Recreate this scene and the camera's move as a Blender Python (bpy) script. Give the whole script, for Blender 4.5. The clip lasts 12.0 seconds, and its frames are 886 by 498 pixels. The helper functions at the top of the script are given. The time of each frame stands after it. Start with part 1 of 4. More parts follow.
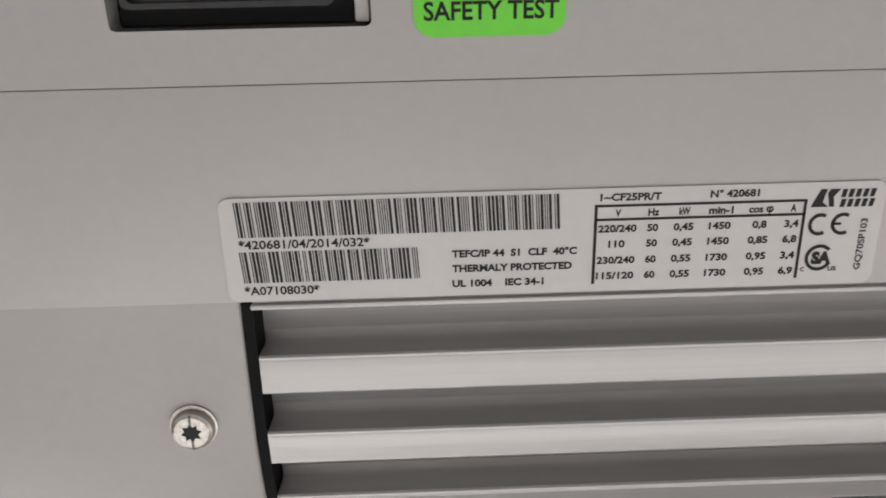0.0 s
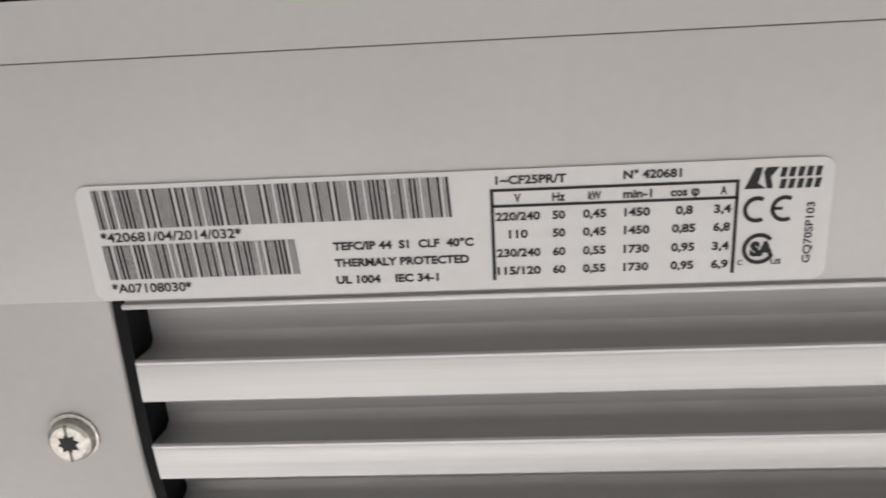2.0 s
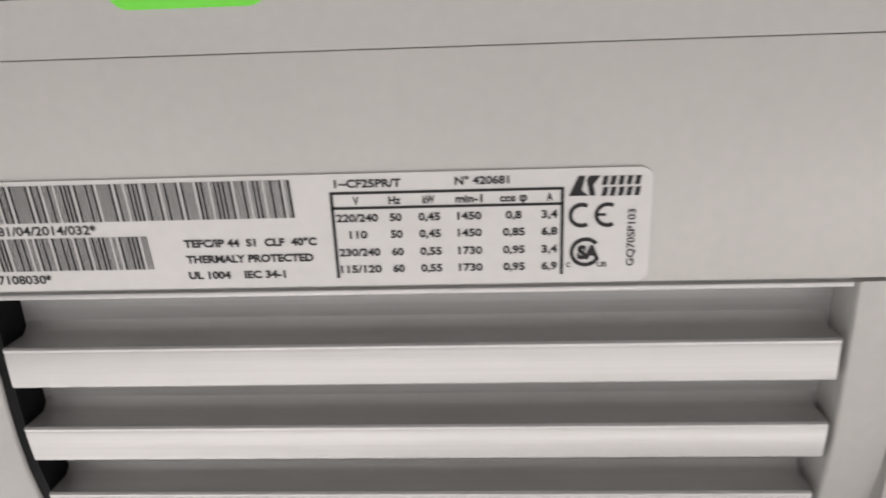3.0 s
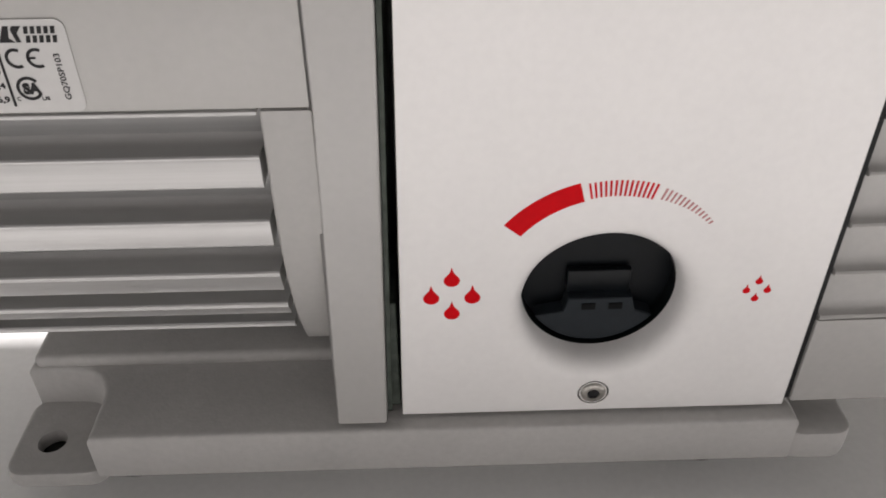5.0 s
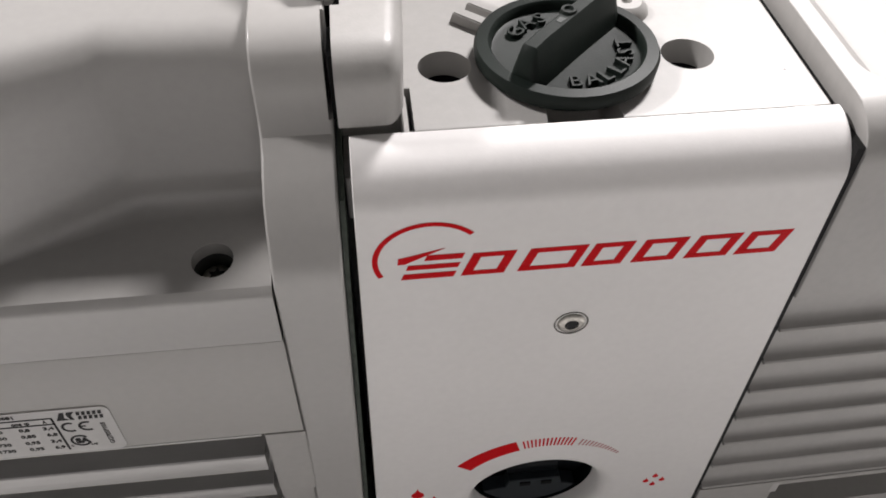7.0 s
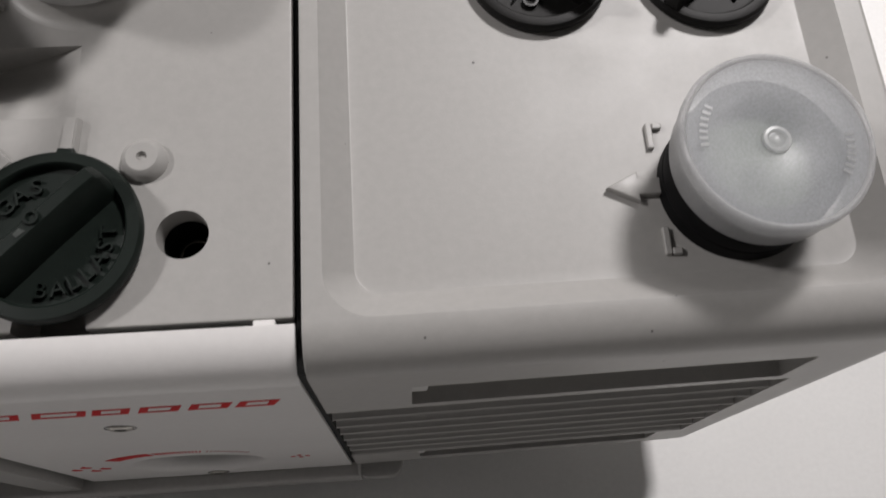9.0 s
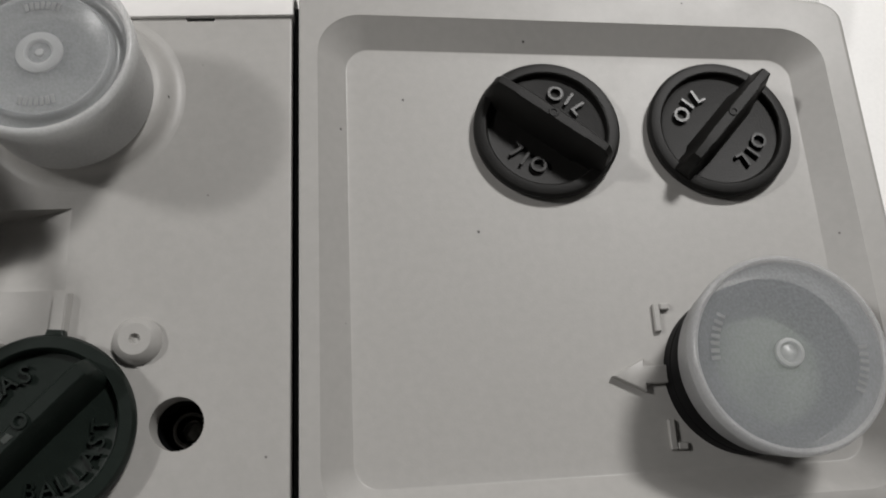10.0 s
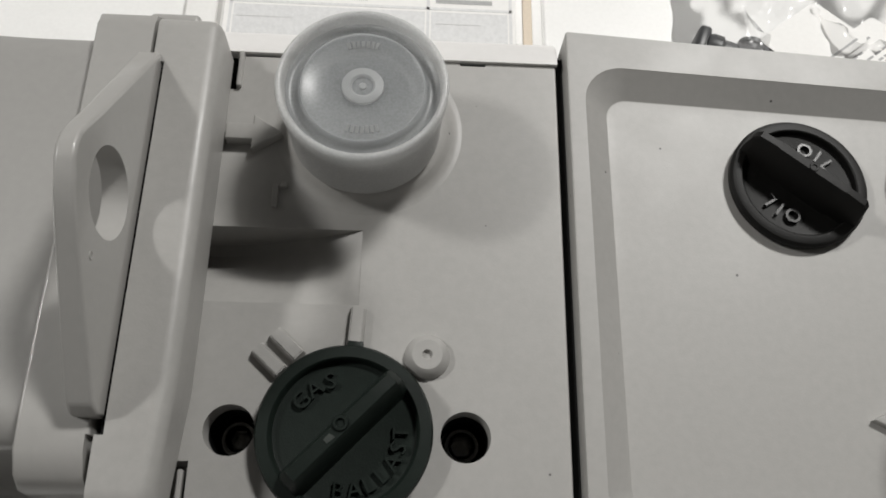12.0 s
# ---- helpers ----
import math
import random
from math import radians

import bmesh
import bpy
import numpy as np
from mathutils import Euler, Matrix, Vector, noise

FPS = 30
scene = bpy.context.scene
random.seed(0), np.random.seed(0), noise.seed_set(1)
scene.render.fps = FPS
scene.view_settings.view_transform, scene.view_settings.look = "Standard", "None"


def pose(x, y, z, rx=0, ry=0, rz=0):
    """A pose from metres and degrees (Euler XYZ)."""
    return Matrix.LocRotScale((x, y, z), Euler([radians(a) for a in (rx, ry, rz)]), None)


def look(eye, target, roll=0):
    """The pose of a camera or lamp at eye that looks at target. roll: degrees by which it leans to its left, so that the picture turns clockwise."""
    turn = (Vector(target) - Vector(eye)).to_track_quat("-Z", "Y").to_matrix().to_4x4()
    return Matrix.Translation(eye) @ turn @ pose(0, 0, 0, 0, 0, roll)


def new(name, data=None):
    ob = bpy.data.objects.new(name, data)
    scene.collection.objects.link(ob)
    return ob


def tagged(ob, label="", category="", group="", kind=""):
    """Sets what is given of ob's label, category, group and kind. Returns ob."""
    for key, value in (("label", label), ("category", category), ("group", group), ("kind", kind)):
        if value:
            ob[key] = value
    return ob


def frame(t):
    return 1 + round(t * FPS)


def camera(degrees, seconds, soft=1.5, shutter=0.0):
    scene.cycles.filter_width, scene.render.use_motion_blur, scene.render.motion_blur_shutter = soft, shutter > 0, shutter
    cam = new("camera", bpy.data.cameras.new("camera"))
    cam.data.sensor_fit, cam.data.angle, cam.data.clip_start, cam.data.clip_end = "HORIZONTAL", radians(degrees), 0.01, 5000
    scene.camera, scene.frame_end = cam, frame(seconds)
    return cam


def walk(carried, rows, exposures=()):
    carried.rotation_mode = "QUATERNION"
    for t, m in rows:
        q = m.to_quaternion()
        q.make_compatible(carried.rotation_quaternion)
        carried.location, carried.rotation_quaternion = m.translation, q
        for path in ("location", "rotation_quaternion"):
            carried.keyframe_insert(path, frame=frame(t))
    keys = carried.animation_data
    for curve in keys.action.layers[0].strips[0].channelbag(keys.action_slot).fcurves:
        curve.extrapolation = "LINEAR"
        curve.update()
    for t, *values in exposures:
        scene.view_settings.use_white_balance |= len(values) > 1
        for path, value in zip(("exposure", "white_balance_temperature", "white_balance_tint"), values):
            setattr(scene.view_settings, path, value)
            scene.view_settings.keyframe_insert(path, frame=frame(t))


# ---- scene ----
cam = camera(56.3, 12.0, soft=1.7, shutter=0.3)
PATH = [
    (0, -0.0950, -0.1503, 0.2075, 68.55, -1.25, -1.26),
    (0.25, -0.0961, -0.1486, 0.2034, 69.63, -1.46, -0.14),
    (0.5, -0.0967, -0.1465, 0.1999, 70.49, -1.42, 0.09),
    (1, -0.0917, -0.1414, 0.1954, 70.61, -2.12, 1.92),
    (1.25, -0.0888, -0.1397, 0.1936, 70.94, -2.34, 2.44),
    (1.5, -0.0837, -0.1381, 0.1928, 70.66, -2.74, 3.29),
    (1.75, -0.0734, -0.1360, 0.1937, 70.60, -3.29, 4.17),
    (2, -0.0611, -0.1348, 0.1952, 70.06, -3.41, 4.15),
    (2.5, -0.0444, -0.1358, 0.1965, 69.70, -3.10, 4.18),
    (3, -0.0340, -0.1383, 0.2013, 68.01, -2.47, 3.62),
    (3.5, 0.0060, -0.1593, 0.2078, 65.39, -2.57, 4.01),
    (3.7, 0.0160, -0.1627, 0.2092, 63.64, -2.08, 2.36),
    (5.3, 0.0719, -0.1704, 0.2354, 52.33, -0.41, -1.94),
    (5.5, 0.0699, -0.1667, 0.2542, 51.57, -0.37, -2.27),
    (5.7, 0.0723, -0.1588, 0.2736, 50.12, -0.99, -1.51),
    (6, 0.0767, -0.1465, 0.2967, 49.71, -1.38, -1.27),
    (6.25, 0.0766, -0.1409, 0.3139, 47.69, -1.00, -1.92),
    (6.5, 0.0757, -0.1373, 0.3286, 46.42, -1.42, -1.93),
    (6.7, 0.0729, -0.1336, 0.3375, 45.67, -1.48, -2.85),
    (7, 0.0689, -0.1278, 0.3490, 42.91, 0.38, -6.42),
    (7.15, 0.0748, -0.1258, 0.3550, 42.06, -0.08, -5.97),
    (7.35, 0.0944, -0.1237, 0.3626, 41.45, -3.46, -1.89),
    (7.5, 0.1138, -0.1219, 0.3669, 40.34, -3.72, -1.69),
    (7.7, 0.1398, -0.1183, 0.3706, 37.89, -2.79, -2.56),
    (9.3, 0.2070, -0.0193, 0.4322, 18.61, 6.98, -10.04),
    (9.5, 0.2100, -0.0081, 0.4309, 18.18, 6.48, -9.29),
    (9.8, 0.2062, 0.0084, 0.4355, 18.83, 8.07, -10.67),
    (10, 0.2005, 0.0165, 0.4404, 18.32, 10.96, -13.47),
    (10.5, 0.1806, 0.0230, 0.4451, 19.57, 16.53, -18.44),
    (10.75, 0.1678, 0.0267, 0.4448, 19.33, 20.64, -22.13),
    (11, 0.1551, 0.0290, 0.4446, 18.75, 21.33, -22.11),
    (11.5, 0.1371, 0.0282, 0.4480, 18.22, 14.22, -13.49),
    (12, 0.1321, 0.0069, 0.4479, 21.92, 8.11, -6.74),
]
walk(cam, [(t, pose(x, y, z, rx, 0, rz) @ pose(0, 0, 0, 0, 0, lean)) for t, x, y, z, rx, lean, rz in PATH],
     exposures=[(0, 1.56, 6500, 13), (0.5, 1.62, 6500, 13), (1, 1.61, 6500, 13), (2, 1.86, 6500, 13), (2.5, 1.92, 6500, 13), (3.5, 1.98, 6500, 13), (5.5, 1.38, 6500, 13),
                (6, 1.24, 6500, 13), (6.5, 0.99, 6500, 13), (7, 0.77, 6500, 13), (7.7, 0.34, 6500, 13), (9.5, -0.43, 6500, 11), (10.5, -0.57, 6500, 7), (11, -0.64, 6500, 7), (11.5, -0.56, 6500, 7), (12, -0.42, 6500, 7)])


# ---- world and lamps ----
world = bpy.data.worlds.new("room_air")
scene.world = world
world.use_nodes = True
world.node_tree.nodes["Background"].inputs["Color"].default_value = (1.0, 0.96, 0.90, 1)
world.node_tree.nodes["Background"].inputs["Strength"].default_value = 0.004


def area_lamp(name, at, aim, size_x, size_y, power, colour):
    lamp = bpy.data.lights.new(name, "AREA")
    lamp.shape, lamp.size, lamp.size_y, lamp.energy, lamp.color = "RECTANGLE", size_x, size_y, power, colour
    ob = new(name, lamp)
    ob.matrix_world = look(at, aim)
    return ob


WARM = (1.0, 0.972, 0.960)
LAMP_A, LAMP_B = (1.03, 1.30, 1.92), (-1.78, 0.66, 1.92)
area_lamp("ceiling_lamp_light", LAMP_A, (1.03, 1.30, 0), 0.40, 0.28, 63, WARM)
area_lamp("ceiling_lamp_light", LAMP_B, (-1.78, 0.66, 0), 0.30, 0.30, 50, WARM)


# ---- materials ----
def material(name, colour, rough=0.5, metal=0.0, grain=0.0, grain_scale=400.0, bump=0.0, bump_scale=900.0,
             stretch=(1, 1, 1), stain=0.0, specks=0.0, coat=0.0, rough_var=0.0, per_object=0.0, spec=0.5):
    m = bpy.data.materials.new(name)
    m.use_nodes = True
    nt = m.node_tree
    n, link = nt.nodes, nt.links.new
    p = n["Principled BSDF"]
    p.inputs["Base Color"].default_value = (*colour, 1)
    p.inputs["Roughness"].default_value = rough
    p.inputs["Metallic"].default_value = metal
    p.inputs["Coat Weight"].default_value = coat
    p.inputs["Specular IOR Level"].default_value = spec
    p.inputs["Coat Roughness"].default_value = 0.12
    geo = n.new("ShaderNodeTexCoord")
    mp = n.new("ShaderNodeMapping")
    mp.inputs["Scale"].default_value = stretch
    link(geo.outputs["Object"], mp.inputs["Vector"])

    def noise_tex(scale, detail=3.0):
        t = n.new("ShaderNodeTexNoise")
        t.inputs["Scale"].default_value, t.inputs["Detail"].default_value = scale, detail
        link(mp.outputs["Vector"], t.inputs["Vector"])
        return t.outputs["Fac"]

    def ranged(fac, lo, hi, a=0.3, b=0.7):
        r = n.new("ShaderNodeMapRange")
        for key, v in (("From Min", a), ("From Max", b), ("To Min", lo), ("To Max", hi)):
            r.inputs[key].default_value = v
        link(fac, r.inputs["Value"])
        return r.outputs["Result"]

    def times(socket, fac):
        mix = n.new("ShaderNodeMix")
        mix.data_type, mix.blend_type = "RGBA", "MULTIPLY"
        mix.inputs["Factor"].default_value = 1
        if socket is None:
            mix.inputs[6].default_value = (*colour, 1)
        else:
            link(socket, mix.inputs[6])
        link(fac, mix.inputs[7])
        return mix.outputs[2]

    col = None
    if grain:
        col = times(col, ranged(noise_tex(grain_scale), 1 - grain, 1 + grain))
    if stain:
        col = times(col, ranged(noise_tex(17.0, 5.0), 1 - stain, 1.0, 0.35, 0.6))
    if specks:
        v = n.new("ShaderNodeTexVoronoi")
        v.inputs["Scale"].default_value = 110.0
        link(mp.outputs["Vector"], v.inputs["Vector"])
        dist = ranged(v.outputs["Distance"], 1 - specks, 1.0, 0.030, 0.055)
        keep = n.new("ShaderNodeMath")
        keep.operation = "LESS_THAN"
        keep.inputs[1].default_value = 0.70
        sep = n.new("ShaderNodeSeparateColor")
        link(v.outputs["Color"], sep.inputs["Color"])
        link(sep.outputs["Red"], keep.inputs[0])
        most = n.new("ShaderNodeMath")
        most.operation = "MAXIMUM"
        link(dist, most.inputs[0])
        link(keep.outputs[0], most.inputs[1])
        col = times(col, most.outputs[0])
    if per_object:
        info = n.new("ShaderNodeObjectInfo")
        col = times(col, ranged(info.outputs["Random"], 1 - per_object, 1 + per_object, 0, 1))
    if col is not None:
        link(col, p.inputs["Base Color"])
    if rough_var:
        link(ranged(noise_tex(60.0, 4.0), rough - rough_var, rough + rough_var), p.inputs["Roughness"])
    if bump:
        b = n.new("ShaderNodeBump")
        b.inputs["Strength"].default_value, b.inputs["Distance"].default_value = bump, 0.0003
        link(noise_tex(bump_scale, 2.0), b.inputs["Height"])
        link(b.outputs["Normal"], p.inputs["Normal"])
    return m


def soft_plastic(name, colour, clear):
    """Thicker milky polythene in which the light scatters."""
    m = bpy.data.materials.new(name)
    m.use_nodes = True
    n, link = m.node_tree.nodes, m.node_tree.links.new
    p, tp, mx, tex, rng = n["Principled BSDF"], *(n.new(k) for k in ("ShaderNodeBsdfTransparent", "ShaderNodeMixShader", "ShaderNodeTexNoise", "ShaderNodeMapRange"))
    p.inputs["Base Color"].default_value = (*colour, 1)
    p.inputs["Subsurface Weight"].default_value = 1.0
    p.inputs["Subsurface Radius"].default_value = (1.0, 1.0, 1.0)
    p.inputs["Subsurface Scale"].default_value = 0.006
    p.inputs["Roughness"].default_value = 0.30
    tex.inputs["Scale"].default_value = 60.0
    for key, v in (("From Min", 0.3), ("From Max", 0.7), ("To Min", clear - 0.05), ("To Max", clear + 0.05)):
        rng.inputs[key].default_value = v
    link(tex.outputs["Fac"], rng.inputs["Value"]), link(rng.outputs[0], mx.inputs[0])
    link(p.outputs[0], mx.inputs[1]), link(tp.outputs[0], mx.inputs[2])
    link(mx.outputs[0], n["Material Output"].inputs["Surface"])
    return m


def clear_film(name):
    m = bpy.data.materials.new(name)
    m.use_nodes = True
    nt = m.node_tree
    n, link = nt.nodes, nt.links.new
    n.remove(n["Principled BSDF"])
    tp, gl, mx, fr = (n.new(k) for k in ("ShaderNodeBsdfTransparent", "ShaderNodeBsdfGlossy",
                                         "ShaderNodeMixShader", "ShaderNodeFresnel"))
    tp.inputs["Color"].default_value = (1, 1, 1, 1)
    gl.inputs["Roughness"].default_value = 0.16
    fr.inputs["IOR"].default_value = 1.33
    haze, veil = n.new("ShaderNodeBsdfDiffuse"), n.new("ShaderNodeMixShader")
    haze.inputs["Color"].default_value = (0.9, 0.9, 0.9, 1)
    veil.inputs[0].default_value = 0.15
    link(tp.outputs[0], veil.inputs[1]), link(haze.outputs[0], veil.inputs[2])
    link(fr.outputs[0], mx.inputs[0]), link(veil.outputs[0], mx.inputs[1]), link(gl.outputs[0], mx.inputs[2])
    link(mx.outputs[0], n["Material Output"].inputs["Surface"])
    return m


GREY = (0.40, 0.391, 0.375)
paint_grey = material("grey_paint", GREY, 0.42, grain=0.03, bump=0.10, bump_scale=1500, stain=0.03, rough_var=0.06)
deck_grey = material("grey_paint_speckled", GREY, 0.45, grain=0.03, bump=0.07, bump_scale=1700,
                     specks=0.85, rough_var=0.03)
gloss_grey = material("glossy_grey_paint", GREY, 0.45, grain=0.02, bump=0.03, bump_scale=500, stain=0.02, coat=0.6)
# Glossy grey paint, lowered a little for the shade in the hood's scoop.
hood_grey = material("glossy_hood_paint", (0.37, 0.362, 0.348), 0.42, grain=0.02, bump=0.03, bump_scale=500, stain=0.02, coat=0.8)
cover_grey = material("grey_moulded_cover", (0.43, 0.421, 0.403), 0.38, grain=0.02, bump=0.06, bump_scale=2200,
                      stain=0.05, rough_var=0.05)
# Cover plastic again, darkened for the dimmer light at the fan end.
fan_grey = material("grey_fan_cover_plastic", (0.375, 0.368, 0.353), 0.38, grain=0.02, bump=0.06, bump_scale=2200, stain=0.05, rough_var=0.05)
cast_grey = material("grey_cast_paint", (0.47, 0.46, 0.445), 0.55, grain=0.04, bump=0.35, bump_scale=900, stain=0.10)
paint_white = material("white_paint", (0.80, 0.785, 0.77), 0.32, grain=0.015, bump=0.05, bump_scale=1500, stain=0.03)
aluminium = material("extruded_aluminium", (0.47, 0.465, 0.457), 0.46, metal=0.7, grain=0.035, grain_scale=260,
                     stretch=(0.03, 1, 6), bump=0.12, bump_scale=900, rough_var=0.08, per_object=0.05)
# The fins' own metal, darkened to hold the shade between them.
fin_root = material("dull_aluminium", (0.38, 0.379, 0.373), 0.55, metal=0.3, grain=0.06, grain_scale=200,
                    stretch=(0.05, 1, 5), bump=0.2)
steel = material("zinc_steel", (0.47, 0.45, 0.415), 0.34, metal=1.0, grain=0.2, grain_scale=900, bump=0.2,
                 bump_scale=1400)
dark_steel = material("oiled_steel", (0.13, 0.124, 0.114), 0.16, metal=1.0, grain=0.2, grain_scale=700)
green_plastic = material("dark_green_plastic", (0.0105, 0.0155, 0.0128), spec=0.2, rough=0.45, grain=0.10, grain_scale=300, bump=0.15,
                         bump_scale=2000, stain=0.15)
worn_green = material("scuffed_green_plastic", (0.034, 0.041, 0.036), 0.5, grain=0.3, grain_scale=900)
brown_plastic = material("black_brown_plastic", (0.0100, 0.0096, 0.0090), spec=0.18, rough=0.46, grain=0.10, grain_scale=300, bump=0.2,
                         bump_scale=2000, stain=0.15)
plastic_worn = material("black_plastic_letter_edge", (0.013, 0.0126, 0.012), 0.28, spec=0.36, grain=0.1)
black_plastic = material("black_plastic", (0.012, 0.012, 0.013), spec=0.2, rough=0.4, grain=0.1)
# Two tones of one dial plastic: darker in the depth, lighter where lit.
blue_black = material("blue_black_plastic", (0.004, 0.0054, 0.0068), spec=0.2, rough=0.35, grain=0.12, grain_scale=150)
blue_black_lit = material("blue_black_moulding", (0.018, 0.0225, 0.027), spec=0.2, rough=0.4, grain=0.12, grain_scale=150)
# Black of the outlet port, used too for gaps that lie in shade.
port_and_shade_black = material("matt_black_plastic", (0.0035, 0.0035, 0.004), spec=0.12, rough=0.6, grain=0.1)
rubber = material("black_rubber", (0.02, 0.02, 0.02), spec=0.2, rough=0.8, grain=0.1, bump=0.3)
gasket_green = material("dark_green_gasket", (0.085, 0.100, 0.085), spec=0.2, rough=0.55, grain=0.25, grain_scale=300)
core_dark = material("dark_iron_body", (0.05, 0.052, 0.05), spec=0.2, rough=0.6, grain=0.2)
label_white = material("white_label_film", (0.53, 0.522, 0.509), 0.35, grain=0.02, stain=0.03)
switch_black = material("glossy_black_plastic", (0.022, 0.023, 0.023), 0.25, grain=0.1, spec=0.5)
ink = material("black_print", (0.022, 0.021, 0.022), spec=0.15, rough=0.5, grain=0.15, grain_scale=2500)
red_print = material("red_print", (0.58, 0.002, 0.006), spec=0.06, rough=0.38, grain=0.05)
red_faded = material("pale_red_print", (0.50, 0.23, 0.23), spec=0.15, rough=0.4, grain=0.05)
green_film = material("fluorescent_green_film", (0.14, 0.62, 0.045), 0.35, grain=0.03, stain=0.04)
milky = soft_plastic("milky_polythene", (0.63, 0.635, 0.63), 0.36)
ridge_milky = soft_plastic("milky_polythene_ridge", (0.60, 0.61, 0.615), 0.42)
milky_thin = soft_plastic("milky_polythene_soft", (0.55, 0.555, 0.56), 0.42)
milky_lid = soft_plastic("milky_polythene_lid", (0.455, 0.477, 0.495), 0.62)
milky_clear = soft_plastic("milky_polythene_thin", (0.46, 0.478, 0.488), 0.52)
film = clear_film("clear_plastic_film")
strainer_green = material("pale_green_plastic", (0.32, 0.38, 0.29), 0.5, grain=0.2, grain_scale=200)
laminate = material("white_laminate", (0.90, 0.895, 0.88), 0.35, grain=0.02, stain=0.03, bump=0.05)
# Unseen room tones: dim ones hold bounce down, the pale one adds it.
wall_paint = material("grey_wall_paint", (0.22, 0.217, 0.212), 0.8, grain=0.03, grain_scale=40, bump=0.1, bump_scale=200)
bounce_white = material("pale_wall_paint", (0.44, 0.436, 0.428), 0.8, grain=0.03, grain_scale=40, bump=0.1, bump_scale=200)
ceiling_paint = material("ceiling_paint", (0.15, 0.149, 0.146), 0.9, grain=0.03, grain_scale=30)
floor_vinyl = material("grey_vinyl", (0.12, 0.12, 0.12), 0.5, grain=0.1, grain_scale=60, stain=0.1)
paper = material("paper", (0.86, 0.85, 0.83), 0.7, grain=0.02)
folder = material("pale_folder", (0.70, 0.69, 0.67), 0.4, grain=0.02, stain=0.04)
paper_cream = material("cream_card", (0.72, 0.62, 0.50), 0.7, grain=0.03)
pale_print = material("pale_grey_print", (0.70, 0.70, 0.70), 0.6, grain=0.06)
fitting_grey = material("dark_grey_plastic", (0.045, 0.046, 0.048), 0.4, grain=0.1)
navy_plastic = material("navy_plastic", (0.010, 0.012, 0.022), 0.35, grain=0.1, spec=0.3)
grey_print = material("grey_print", (0.40, 0.40, 0.40), 0.6, grain=0.1)
lamp_glow = bpy.data.materials.new("lamp_diffuser")
lamp_glow.use_nodes = True
lamp_glow.node_tree.nodes["Principled BSDF"].inputs["Emission Color"].default_value = (1, 0.95, 0.88, 1)
lamp_glow.node_tree.nodes["Principled BSDF"].inputs["Emission Strength"].default_value = 3.0


# ---- mesh helpers ----
def finish(name, bm, mat, angle=35):
    me = bpy.data.meshes.new(name)
    bmesh.ops.recalc_face_normals(bm, faces=bm.faces[:])
    bm.to_mesh(me)
    bm.free()
    me.materials.append(mat)
    me.shade_smooth()
    me.set_sharp_from_angle(angle=radians(angle))
    return new(name, me)


def part(name, bm, mat, parent, label="", angle=35):
    """One mesh under a thing or under a part; an object may be given in place of a bmesh."""
    ob = bm if isinstance(bm, bpy.types.Object) else finish(name, bm, mat, angle)
    ob.parent = parent
    if parent.type == "EMPTY":
        ob.matrix_parent_inverse = Matrix.Translation(-parent.location)
    return tagged(ob, label)


def thing(name, at, label, category, group="", kind=""):
    ob = new(name)
    ob.empty_display_size = 0.02
    ob.location = at
    return tagged(ob, label, category, group, kind)


def rbox(x0, x1, y0, y1, z0, z1, r=0.0, seg=3, bm=None):
    own = bmesh.new()
    bmesh.ops.create_cube(own, size=1)
    for v in own.verts:
        v.co = Vector((x0 + (v.co.x + .5) * (x1 - x0), y0 + (v.co.y + .5) * (y1 - y0), z0 + (v.co.z + .5) * (z1 - z0)))
    if r:
        bmesh.ops.bevel(own, geom=own.edges[:], offset=r, segments=seg, affect="EDGES", profile=0.5)
    return joined(bm, own)


def joined(bm, own):
    if bm is None:
        return own
    tmp = bpy.data.meshes.new("tmp")
    own.to_mesh(tmp)
    own.free()
    bm.from_mesh(tmp)
    bpy.data.meshes.remove(tmp)
    return bm


AXES = {"x": lambda u, v, w: (w, u, v), "y": lambda u, v, w: (u, w, v), "z": lambda u, v, w: (u, v, w)}


def prism(points, axis, a, b, r=0.0, seg=2, bm=None):
    """A polygon pushed along an axis from a to b. Its points are (y, z), (x, z) or (x, y)."""
    own = bmesh.new()
    f = AXES[axis]
    lo = [own.verts.new(f(u, v, a)) for u, v in points]
    hi = [own.verts.new(f(u, v, b)) for u, v in points]
    n = len(points)
    own.faces.new(lo), own.faces.new(hi[::-1])
    for i in range(n):
        own.faces.new((lo[i], hi[i], hi[(i + 1) % n], lo[(i + 1) % n]))
    bmesh.ops.recalc_face_normals(own, faces=own.faces[:])
    if r:
        rim = [e for e in own.edges if (e.verts[0] in lo) == (e.verts[1] in lo)]
        bmesh.ops.bevel(own, geom=rim, offset=r, segments=seg, affect="EDGES", profile=0.5)
    return joined(bm, own)


